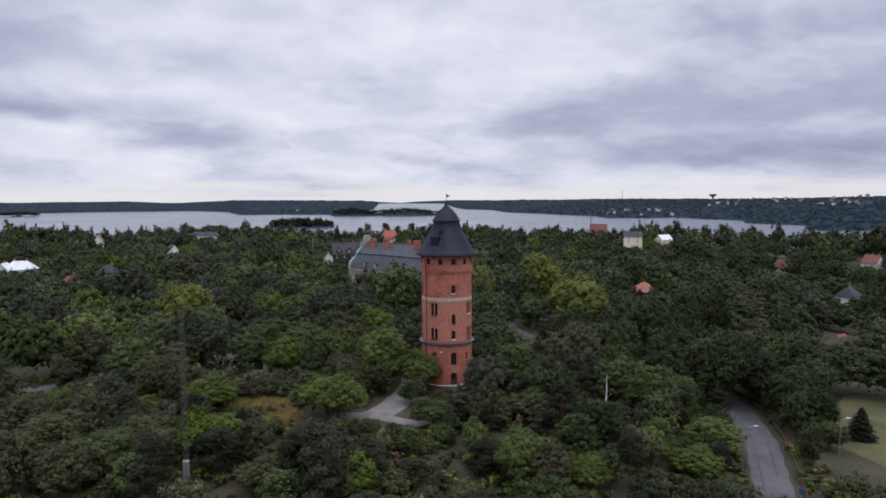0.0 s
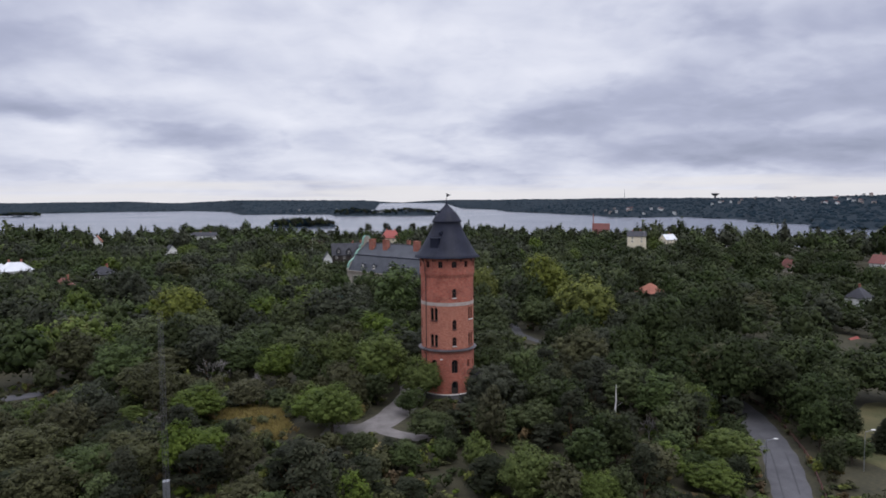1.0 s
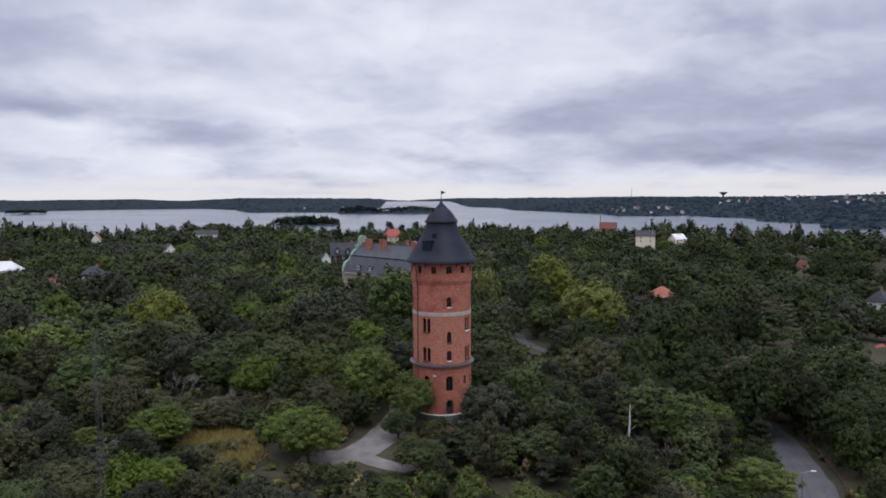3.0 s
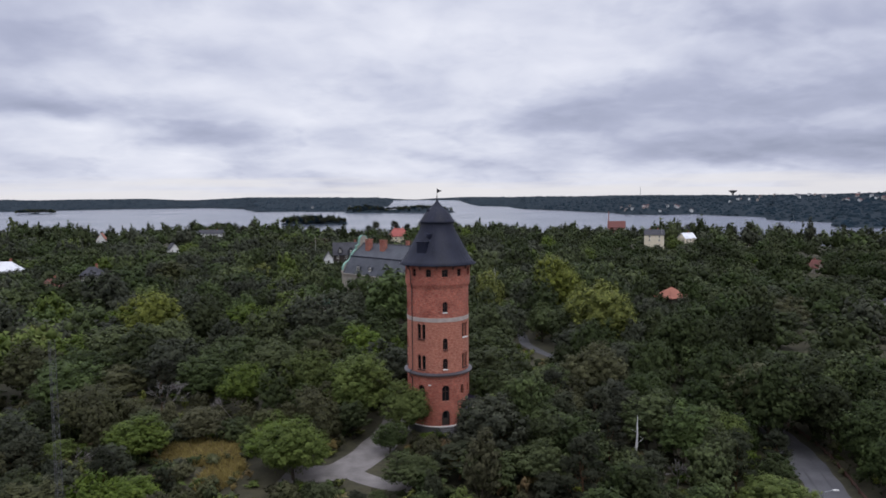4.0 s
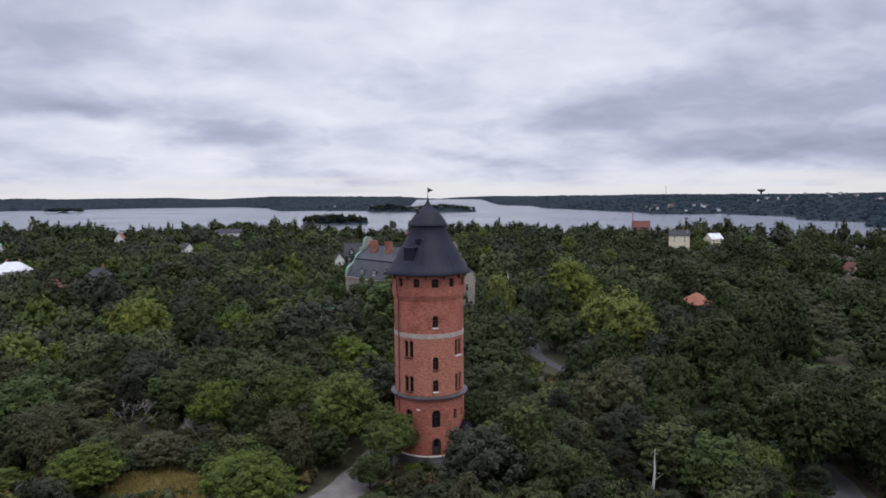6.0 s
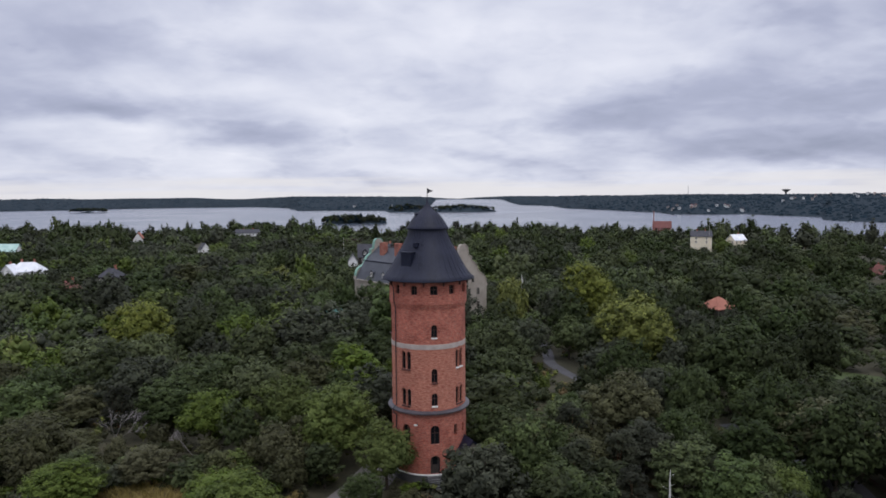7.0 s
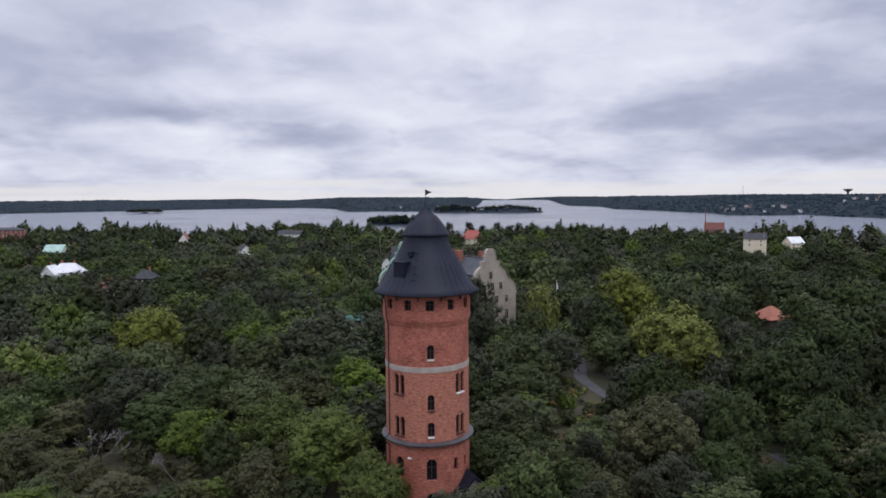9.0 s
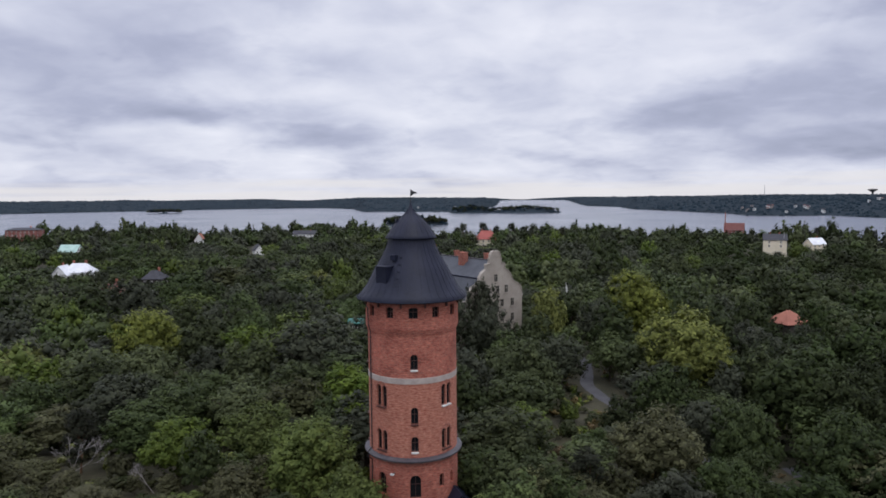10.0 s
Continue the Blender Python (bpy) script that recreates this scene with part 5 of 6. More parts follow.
def headroom(x, y, r, cams=CAMS):
    """How high a tree may grow there before it hides what the clearings show."""
    top = 99.0
    for sx, sy, sz, half in SIGHTS:
        for cx, cy, cz in cams:
            dx, dy = sx - cx, sy - cy
            n = math.hypot(dx, dy)
            along = ((x - cx) * dx + (y - cy) * dy) / n
            if along <= 5 or along > n + 1:
                continue
            if abs((x - cx) * dy - (y - cy) * dx) / n > half + r * 0.6:
                continue
            top = min(top, cz + (sz - cz) * along / n)
    return top - gz(x, y)


MODEL = {}
for kind, trees in KINDS.items():
    for tr in trees:
        leaves = next(ch for ch in tr.children if ch.name.startswith("crown")).data
        zs = [v.co.z for v in leaves.vertices]
        xs = [math.hypot(v.co.x, v.co.y) for v in leaves.vertices]
        MODEL[tr.name] = (max(zs), sorted(xs)[int(len(xs) * 0.97)])
PLANTED = []


def plant(kind, x, y, height, radius, leaf=None, pick=None, label=""):
    """Plant one tree: its kind, place, height and crown radius."""
    if (y > 52 or radius < 3.7) and kind + "_mid" in KINDS:
        kind += "_mid"
    models = KINDS[kind]
    tr = models[int(rng.integers(len(models))) if pick is None else pick % len(models)]
    mh, mr = MODEL[tr.name]
    m = pose(x, y, gz(x, y) - 0.15, rng.uniform(-2, 2), rng.uniform(-2, 2), rng.uniform(0, 360)) @ Matrix.Diagonal((radius / mr, radius / mr, height / mh, 1))
    c = copy_thing(tr, m)
    for ch in c.children:
        if ch.name.startswith("crown"):
            ch.material_slots[0].link = "OBJECT"
            ch.material_slots[0].material = leaf or ch.data.materials[0]
    if label:
        tagged(c, label)
    PLANTED.append((x, y, radius))
    return c


def up_to(x, y, top):
    """The height of a tree whose top is at that level."""
    return top - gz(x, y)


def lone(kind, x, y, top, radius, leaf, label="", pick=None):
    h = up_to(x, y, top)
    plant(kind, x, y, h, min(radius, 0.4 + 0.72 * h), M[leaf], pick, label)


# trees that can be told apart
MAPLE = "bright green maple with a dense round crown"
TREES = [
    ("fine", -14.8, 1.6, 12.4, 5.9, "leaf_bright", MAPLE, 0), ("fine", -24.5, 9.0, 11.0, 5.2, "leaf_bright", "", 1),
    ("fine", -19.3, -22.5, 8.8, 4.8, "leaf_bright", "round green tree on a forked dark trunk", 2),
    ("fine", -6.0, -6.8, 9.6, 4.0, "leaf_bright", "slender loose green tree before the tower door", 0),
    ("fine", -7.8, -13.0, 5.4, 2.6, "leaf_green", "", 1), 
    ("fine", -78, 60, 14.6, 8.2, "leaf_yellow", "yellow-green maple with a broad crown", 3),
    ("broad", -103, 50, 7.6, 7.0, "leaf_yellow", "", 0), ("broad", -85, 55, 8.4, 7.4, "leaf_grey", "", 1),
    ("broad", -117, 110, 15.0, 9.5, "leaf_grey", "", 1), ("broad", -136, 118, 13.0, 9.0, "leaf_green", "", 2),
    ("broad", -45, 19, 9.6, 5.4, "leaf_green", "", 2), ("broad", -35.5, 24, 9.8, 5.8, "leaf_green", "", 0),
    ("broad", -44.8, 12.5, 7.4, 5.2, "leaf_dark", "", 3), ("broad", -62.8, 15.5, 6.0, 6.4, "leaf_olive", "", 1),
    ("broad", -63, 4.5, 5.6, 5.4, "leaf_olive", "", 2), ("fine", -52.7, -1.3, 5.0, 4.6, "leaf_olive", "", 0),
    ("broad", -75, 24, 8.0, 6.5, "leaf_green", "", 3), ("broad", -88, 28, 8.0, 7.0, "leaf_olive", "", 0),
    ("fine", -50.8, -8.0, 2.4, 4.6, "leaf_green", "", 1), ("fine", -55.4, -15.5, 3.0, 4.8, "leaf_bright", "", 2),
    ("sapling", -41.4, 3.0, 1.8, 3.0, "leaf_green", "", 0), ("sapling", -33.5, -2.5, 2.4, 3.4, "leaf_green", "", 1),
    ("sapling", -28.0, -4.0, 4.0, 3.2, "leaf_bright", "", 2), ("fine", -57, 30, 8.6, 6.0, "leaf_green", "", 2),
    ("loose", -32, 45, 16.6, 9.6, "leaf_grey", "broad grey-green willow with a loose crown", 0),
    ("broad", -41, 62, 12.5, 6.2, "leaf_dark", "", 1),
    ("broad", -85, 152, 9.5, 10.0, "leaf_dark", "", 1),
    ("broad", -93, 190, 9.4, 6.5, "leaf_yellow", "", 2), ("tall", -139, 206, 8.5, 9.5, "leaf_olive", "", 1),
    ("broad", -176, 246, 6.4, 12.0, "leaf_dark", "", 2),
    ("fine", 31.6, 109, 19.6, 8.4, "leaf_yellow", "yellow-green lime with a tall leafy crown", 0),
    ("tall", 23.5, 86, 14.0, 5.4, "leaf_green", "", 2), ("fine", 37.6, 66, 16.4, 9.2, "leaf_yellow", "pale yellow-green lime in full leaf", 1),
    ("broad", 45, 96, 17.6, 8.2, "leaf_green", "", 2), ("broad", 30.3, 41, 11.2, 5.2, "leaf_dark", "", 3),
    ("fine", 39.4, 26.5, 10.0, 4.8, "leaf_green", "", 3), ("fine", 26.8, 17.5, 10.6, 6.4, "leaf_olive", "brown-green oak with a loose crown", 2),
    ("broad", 53.3, 52, 12.2, 8.2, "leaf_dark", "", 0), ("broad", 58.5, 45, 10.2, 5.8, "leaf_dark", "", 1),
    ("fine", 51.5, 24, 9.6, 6.4, "leaf_green", "", 2), ("broad", 56.5, 12.5, 9.4, 6.8, "leaf_dark", "", 3),
    ("broad", 64.8, 33, 6.4, 6.8, "leaf_dark", "", 0), ("broad", 79, 36, 5.0, 8.0, "leaf_dark", "", 2),
    ("fine", 45.2, 2.4, 2.4, 4.8, "leaf_bright", "bright green ash beside the road", 3), ("broad", 49.5, 6.5, 0.8, 3.4, "leaf_dark", "", 1),
    ("fine", 33.6, 11.2, 7.0, 4.2, "leaf_green", "", 1), ("loose", 28.3, 7.0, 6.6, 4.6, "leaf_grey", "", 0),
    ("broad", 7.2, 35, 9.6, 5.8, "leaf_green", "", 1),
    ("broad", 2.6, 52, 10.6, 5.6, "leaf_green", "", 3), ("loose", 12.3, 66, 10.0, 5.8, "leaf_grey", "", 1),
    ("fine", 11, 4.0, 6.4, 5.6, "leaf_olive", "", 0), ("fine", 18.9, -15.5, 5.4, 5.2, "leaf_green", "", 1),
    ("fine", 18.0, 2.0, 6.0, 5.0, "leaf_olive", "", 3), 
    ("fine", 37.2, 17.5, 5.6, 4.2, "leaf_green", "", 0),
    ("fine", 44.3, -19.0, 0.6, 6.2, "leaf_bright", "bright green ash above the road bank", 0),
    ("fine", 36.5, -33, 0.4, 5.2, "leaf_bright", "", 2), ("broad", 37.5, -25, -1.0, 3.8, "leaf_green", "", 1),
    ("fine", 9.8, -45, 7.4, 4.4, "leaf_bright", "bright green young ash", 1), 
    ("fine", -35.7, -33.5, 5.4, 4.4, "leaf_bright", "", 3), 
    
    ("tall", -18, 66, 20.0, 7.6, "leaf_green", "", 1), ("broad", 8.7, 94, 17.0, 4.6, "leaf_yellow", "", 0),
    ("broad", 5.6, 76, 13.2, 5.4, "leaf_green", "", 2), ("loose", -2, 72, 15.0, 6.0, "leaf_grey", "", 0), ("loose", -7, 87, 19.2, 4.4, "leaf_grey", "", 1),
    ("broad", 22, 222, 12.5, 10.5, "leaf_green", "", 1), ("broad", 92, 166, 5.4, 9.0, "leaf_green", "", 3), ("broad", 61, 127, 12.0, 6.4, "leaf_green", "", 2),
    ("broad", 112.5, 134, 2.4, 9.5, "leaf_olive", "", 2), ("broad", 159, 190, 2.4, 11.0, "leaf_dark", "", 3), ("broad", 130, 212, 2.6, 11.0, "leaf_dark", "", 0),
    ("broad", 98, 258, 6.6, 12.0, "leaf_green", "", 1), ("broad", 150, 346, 3.0, 13.0, "leaf_green", "", 2),
    ("fine", -25.2, -47.3, 3.9, 3.5, "leaf_olive"),
    ("fine", -43.1, -41.6, 5.9, 4.3, "leaf_olive"),
    ("fine", -58.7, -39.0, 7.4, 5.7, "leaf_olive"),
    ("fine", -49.7, -33.1, 5.9, 3.6, "leaf_green"),
    ("fine", -21.9, -39.8, 4.9, 2.9, "leaf_green"),
    ("fine", 17.9, -46.1, 4.3, 3.2, "leaf_bright"),
    ("fine", -6.6, -35.9, 4.4, 2.5, "leaf_green"),
    ("fine", -13.3, -31.8, 4.4, 2.3, "leaf_green"),
    ("fine", -43.4, -16.7, 7.0, 4.8, "leaf_bright"),
    ("fine", -3.3, -25.4, 5.5, 3.6, "leaf_green"),
    ("fine", 6.2, -24.7, 6.4, 3.9, "leaf_green"),
    ("fine", 13.2, -23.1, 6.6, 4.4, "leaf_green"),
    ("fine", -47.6, -42.7, 6.4, 4.4, "leaf_green"),
    ("fine", -44.5, -37.7, 6.5, 4.5, "leaf_olive"),
    ("fine", -22.1, -18.8, 7.4, 5.0, "leaf_bright"),
    ("fine", -44.0, -13.9, 6.4, 4.2, "leaf_green"),
    ("fine", -37.6, -8.0, 5.9, 3.8, "leaf_olive"),
    ("fine", 11.3, 5.5, 7.9, 4.7, "leaf_green"),
    ("fine", 9.0, -6.2, 7.3, 4.6, "leaf_bright"),
    ("fine", 15.0, -13.4, 7.9, 4.9, "leaf_green"),
    ("broad", 57.2, 19.1, 6.2, 8.3, "leaf_olive"),
    ("fine", -55.2, -6.9, 8.6, 5.5, "leaf_olive"),
    ("broad", -46.3, 13.6, 8.5, 5.1, "leaf_green"),
    ("broad", 56.3, 41.6, 5.2, 6.7, "leaf_green"),
    ("fine", 5.4, -8.0, 6.6, 3.6, "leaf_green"), ("sapling", 3.6, -11.5, 2.4, 2.2, "leaf_bright"),
]
for row in TREES:
    lone(*row)
for tx, ty, top, rad in ((64.5, -8, 2.5, 3.6), (66, 0, 4.0, 4.4), (65.5, 9, 6.0, 5.0), (72.5, 8, 2.6, 5.6), (72, 3, 3.0, 4.4), (66.5, -14.5, -1.5, 3.2), (69, -7, 2.5, 3.8), (67.7, 20, 3.6, 6.0), (62.8, 30, 6.0, 5.0), (78, 12, 4.0, 5.0)):
    lone("broad", tx, ty, top, rad, "leaf_dark", "dark green tree on the bank beside the road")
lone("bush", 61.3, -18, -5.0, 1.7, "leaf_bright", "", 0)
lone("spruce", 75.5, -8.5, gz(75.5, -8.5) + 6.2, 3.0, "needle", "dark spruce on the lawn", 0)
lone("pine", -16, -52.5, 10.8, 3.8, "needle", "", 0)
lone("pine", 5.3, -41, 4.2, 3.6, "needle", "", 1)
lone("pine", 2.4, -22, 5.6, 4.0, "needle", "", 2)
lone("pine", -5.5, -44, 2.5, 3.4, "needle", "", 1)
lone("pine", -9, -34, 4.0, 2.4, "needle", "", 1)
lone("pine", -55.5, -45, 4.0, 4.6, "needle", "", 0)
lone("pine", -10.5, -56, 3.0, 3.2, "needle", "", 2)
lone("pine", 14, -28, 4.0, 3.6, "needle", "", 0)
lone("pine", 25, -24, 3.2, 3.6, "needle", "", 1)
lone("bush", 4.6, -9.5, 4.6, 2.6, "leaf_green", "", 1)
lone("broad", -30, 98, 15.2, 6.0, "leaf_green", "", 0)
lone("broad", -21, 90, 15.8, 6.0, "leaf_green", "", 1)
lone("loose", -13, 82, 15.5, 5.5, "leaf_grey", "", 1)
lone("broad", -39, 103, 14.2, 5.0, "leaf_dark", "", 2)
lone("broad", 88, 24, 4.0, 7.5, "leaf_dark", "", 1)
lone("broad", 318, 420, -2.0, 9.0, "leaf_copper", "dark red copper beech among green trees", 1)
lone("broad", -120, 430, 6.0, 9.0, "leaf_copper", "dark red copper beech among green trees", 2)

# trees that hide the walls of far villas
for hx, hy, dx, dy, top, n in ((-241, 233, 0.64, -0.77, 0.9, 4), (-332, 333, 0.65, -0.76, 4.4, 3), (-456, 425, 0.69, -0.73, 10.5, 5)):
    for k in range(n):
        off = (k - (n - 1) / 2) * 6.5
        lone("broad", hx + dx * 15 - dy * off, hy + dy * 15 + dx * off, top + rng.uniform(-0.8, 0.8), 5.0, "leaf_dark")

for vx, vy, vt, vr in ((-60, 226, 6.5, 6.5), (-48, 222, 8.0, 7.0), (-80, 228, 4.5, 6.0), (-70, 236, 4.0, 4.0)):
    lone("broad", vx, vy, vt, vr, "leaf_dark")

# pines that stand up against the lake
for k, (px, py, top) in enumerate(((-55, 482, 15), (-43, 480, 17.5), (-34, 488, 14), (-25, 482, 16), (-18, 490, 12.5), (-11, 480, 15.5), (-2, 484, 14), (-82, 478, 17.5), (-66, 486, 17.5), (8, 500, 11), (-95, 520, 12), (222, 600, 9), (229, 505, 13), (249, 510, 13.5), (346, 500, 9), (238, 520, 10))):
    lone("pine", px, py, top, 4.6 + 0.6 * (k % 3), "needle", "tall dark pine standing against the lake", k)

# undergrowth and young trees on the near slope
LEAVES = ["leaf_green"] * 6 + ["leaf_bright"] * 1 + ["leaf_dark"] * 2 + ["leaf_grey"] * 2
SLOPE = ["leaf_green"] * 5 + ["leaf_bright"] * 2 + ["leaf_olive"] * 6 + ["leaf_grey"] * 2 + ["leaf_dark"]


def scatter(x0, x1, y0, y1, gap, chooser, tries, limit):
    made = 0
    for _ in range(tries):
        if made >= limit:
            break
        x, y = rng.uniform(x0, x1), rng.uniform(y0, y1)
        if abs(x - 6) > (y + 138) * 0.74 + 14:
            continue
        if x > 62 and y < -6:
            continue
        kind, h, r, leaf = chooser(x, y)
        if any((x - a) ** 2 + (y - b) ** 2 < (gap * (r + q)) ** 2 for a, b, q in PLANTED):
            continue
        if not room(x, y, r):
            continue
        top = headroom(x, y, r)
        if top < 0.9:
            continue
        if h > top:
            r, h = max(r * max(top / h, 0.45), 0.8), top
            r = min(r, 0.3 + 0.5 * h)
            if kind in ("broad", "tall", "loose", "pine") and h < 6:
                kind = "sapling" if h > 3.6 else "bush"
                r = min(r, 2.6)
        plant(kind, x, y, h, r, M[leaf])
        made += 1
    return made


def slope_kind(x, y):
    q = rng.random()
    leaf = SLOPE[int(rng.integers(len(SLOPE)))]
    if x < -12 and leaf in ("leaf_dark", "leaf_grey", "leaf_green"):
        leaf = ("leaf_olive", "leaf_olive", "leaf_grey", "leaf_green")[int(rng.integers(4))]
    if q < 0.18:
        return "bush", rng.uniform(2.0, 4.2), rng.uniform(1.6, 2.8), leaf
    if q < 0.58:
        return "sapling", rng.uniform(5.0, 9.0), rng.uniform(1.8, 3.0), leaf
    if q < 0.72:
        return "pine", rng.uniform(6.5, 11), rng.uniform(2.6, 3.8), "needle"
    return "broad", rng.uniform(6.5, 9.5), rng.uniform(3.4, 4.8), leaf


def park_kind(x, y):
    q = rng.random()
    leaf = LEAVES[int(rng.integers(len(LEAVES)))]
    if x > 45 and rng.random() < 0.7:
        leaf = "leaf_dark"
    if x > 18 and leaf == "leaf_bright":
        leaf = "leaf_green"
    if x < -15 and y < 40 and leaf in ("leaf_dark", "leaf_grey"):
        leaf = "leaf_olive" if rng.random() < 0.5 else "leaf_green"
    more = float(step(y, 10, 75)) * rng.uniform(1, 6) + (2.0 if x > 40 else 0.0)
    if q < 0.62:
        return "broad", rng.uniform(8.5, 11.5) + more, rng.uniform(4.8, 7.2), leaf
    if q < 0.80:
        return "tall", rng.uniform(10, 13) + more, rng.uniform(4.2, 6.0), leaf
    if q < 0.90:
        return "loose", rng.uniform(8, 11) + more, rng.uniform(4.5, 7.0), "leaf_grey"
    return "sapling", rng.uniform(6, 10), rng.uniform(2.5, 3.5), leaf


def bank_kind(x, y):
    q = rng.random()
    leaf = ("leaf_dark", "leaf_dark", "leaf_olive", "leaf_green", "leaf_green")[int(rng.integers(5))]
    if q < 0.4:
        return "pine", rng.uniform(7, 11), rng.uniform(2.4, 3.4), "needle"
    if q < 0.75:
        return "tall", rng.uniform(8, 12), rng.uniform(2.4, 3.4), leaf
    return "broad", rng.uniform(7, 10), rng.uniform(3.0, 4.2), leaf


def fill_kind(x, y):
    leaf = SLOPE[int(rng.integers(len(SLOPE)))]
    return "bush", rng.uniform(2.0, 4.5), rng.uniform(1.6, 3.0), leaf


scatter(-95, 78, 18, 150, 0.74, park_kind, 9000, 190)
scatter(-95, 70, -22, 20, 0.74, park_kind, 900, 40)
scatter(4, 48, -52, 6, 0.55, bank_kind, 3000, 46)
scatter(-75, 60, -95, 12, 0.54, slope_kind, 9000, 190)
scatter(-95, 75, -75, 60, 0.48, fill_kind, 9000, 130)
scatter(-10, 60, 40, 120, 0.46, fill_kind, 3000, 24)
for ts in KINDS.values():
    for tr in ts:
        for o in list(tr.children) + [tr]:
            bpy.data.objects.remove(o)

dead_tree(28.5, -6.0, 4.6 - gz(28.5, -6.0), 3, M["birch_bark"], "dead white birch trunk with stubs of branches", "birch_tree", (0.03, 0, 1), True, 0.26)
dead_tree(32.3, -16, 6.4, 4, M["dead_wood"], "bare grey dead bush")
dead_tree(34.5, -14, 4.5, 5, M["dead_wood"], "bare grey dead bush")
dead_tree(-48, 2, 8.5, 6, M["dead_wood"], "bare grey dead tree among green trees")
dead_tree(-36, 2, 7.0, 7, M["dead_wood"], "bare grey dead tree leaning over", lean=(-0.7, 0, 0.8))
dead_tree(-54, -18, 7.5, 8, M["dead_wood"], "bleached fallen branch caught in the bushes", "fallen_branch", (1, 0.1, 0.35))
dead_tree(-58, -40, 6.0, 9, M["dead_wood"], "bare grey dead bush")


# ---- joined woods further off ----
def wood_models(count, cards, size, shape, seeds):
    out = []
    for s in seeds:
        rg = np.random.default_rng(s)
        c, r = crown_balls(rg, 1.0, 0.28, 1.78, count, (0.17, 0.34))
        out.append(join(cores(c, r, rg, shape, 0.85, 0.62), leaf_cards(c, r, cards, size, rg, 0.85, 0.3, 0.0, 0.22)))
    return out


def wood(name, spots, models, label, mats):
    """Many trees in one mesh: spots of x, y, z, radius, height."""
    vs, fs, ns, k, ids, tints = [], [], [], 0, [], []
    for i, (x, y, z, r, h) in enumerate(spots):
        v, f, *n = models[i % len(models)]
        a = rng.uniform(0, 6.28)
        ca, sa = math.cos(a), math.sin(a)
        w = np.stack([(v[:, 0] * ca - v[:, 1] * sa) * r + x, (v[:, 0] * sa + v[:, 1] * ca) * r + y, v[:, 2] / 1.9 * h + z], 1)
        vs.append(w)
        fs.append(f + k)
        for q in n:
            q = np.stack([(q[:, 0] * ca - q[:, 1] * sa) / r, (q[:, 0] * sa + q[:, 1] * ca) / r, q[:, 2] * 1.9 / h], 1)
            ns.append(q / np.linalg.norm(q, axis=1)[:, None])
        pick = int(rng.integers(len(mats)))
        if x > 60 and len(mats) == 11 and rng.random() < 0.7:
            pick = 2
        ids.append(np.full(len(f), pick))
        tints.append(np.full(len(f), rng.random()))
        k += len(v)
    me = quads_mesh(name, np.concatenate(vs), np.concatenate(fs), np.concatenate(ns) if ns else None)
    ob = finish(name, me, mats)
    shade = me.attributes.new("tree", "FLOAT", "FACE")
    shade.data.foreach_set("value", np.concatenate(tints).astype(np.float32))
    me.polygons.foreach_set("material_index", np.concatenate(ids).astype(np.int32))
    tagged(ob, label, "trees", kind="stuff")


def wood_spots(az0, az1, r0, r1, area, height, spread, cams):
    out = []
    n = int(radians(az1 - az0) / 2 * (r1 * r1 - r0 * r0) / area)
    near = r1 <= 460 and len(cams) > 0
    kept = np.zeros((0, 3))
    for _ in range(n * 3 if near else n):
        if len(out) >= n:
            break
        a, r = radians(rng.uniform(az0, az1)), math.sqrt(rng.uniform(r0 * r0, r1 * r1))
        x, y = r * math.sin(a), r * math.cos(a)
        if (-96 < y < 150 and -95 < x < 78) or segment_gap(x, y, ROAD) < 7 or ((x - 84) / 19) ** 2 + ((y + 6) / 31) ** 2 < 1 or ((x - 95) / 15) ** 2 + ((y - 88) / 8) ** 2 < 1:
            continue
        if segment_gap(x, y, SIDE) < 4.5:
            continue
        z = gz(x, y)
        if z < SEA + 0.5:
            continue
        q, h = rng.uniform(*spread), height[0] + (height[1] - height[0]) * rng.random() ** 1.4
        if near:
            # crowns keep their own room
            if len(kept) and (np.hypot(kept[:, 0] - x, kept[:, 1] - y) < 0.68 * (kept[:, 2] + q)).any():
                continue
        if r > 460:
            h *= 0.86 + 0.40 * float(wave(x, y, 55)) + 0.20 * float(step(-math.degrees(math.atan2(x, y)), 4, 14))
            bay = math.degrees(math.atan2(x, y))
            h *= 1 + 0.32 * float(step(bay, 9, 20))
            h *= 1 - 0.38 * float(step(bay, -15, -11) * (1 - step(bay, -3, 2)) * step(r, 480, 640))
            if rng.random() < 0.06:
                q, h = q * 0.8, h * 1.25
        if any(math.hypot(x - px, y - py) < rr + q * 0.3 for px, py, rr in HOUSES):
            continue
        top = headroom(x, y, q, cams)
        if top < 3:
            continue
        if h > top:
            q, h = max(q * top / h, 1.6), top
        out.append((x, y, z - 0.3, q, h))
        if near:
            kept = np.concatenate([kept, [(x, y, q)]])
    return out


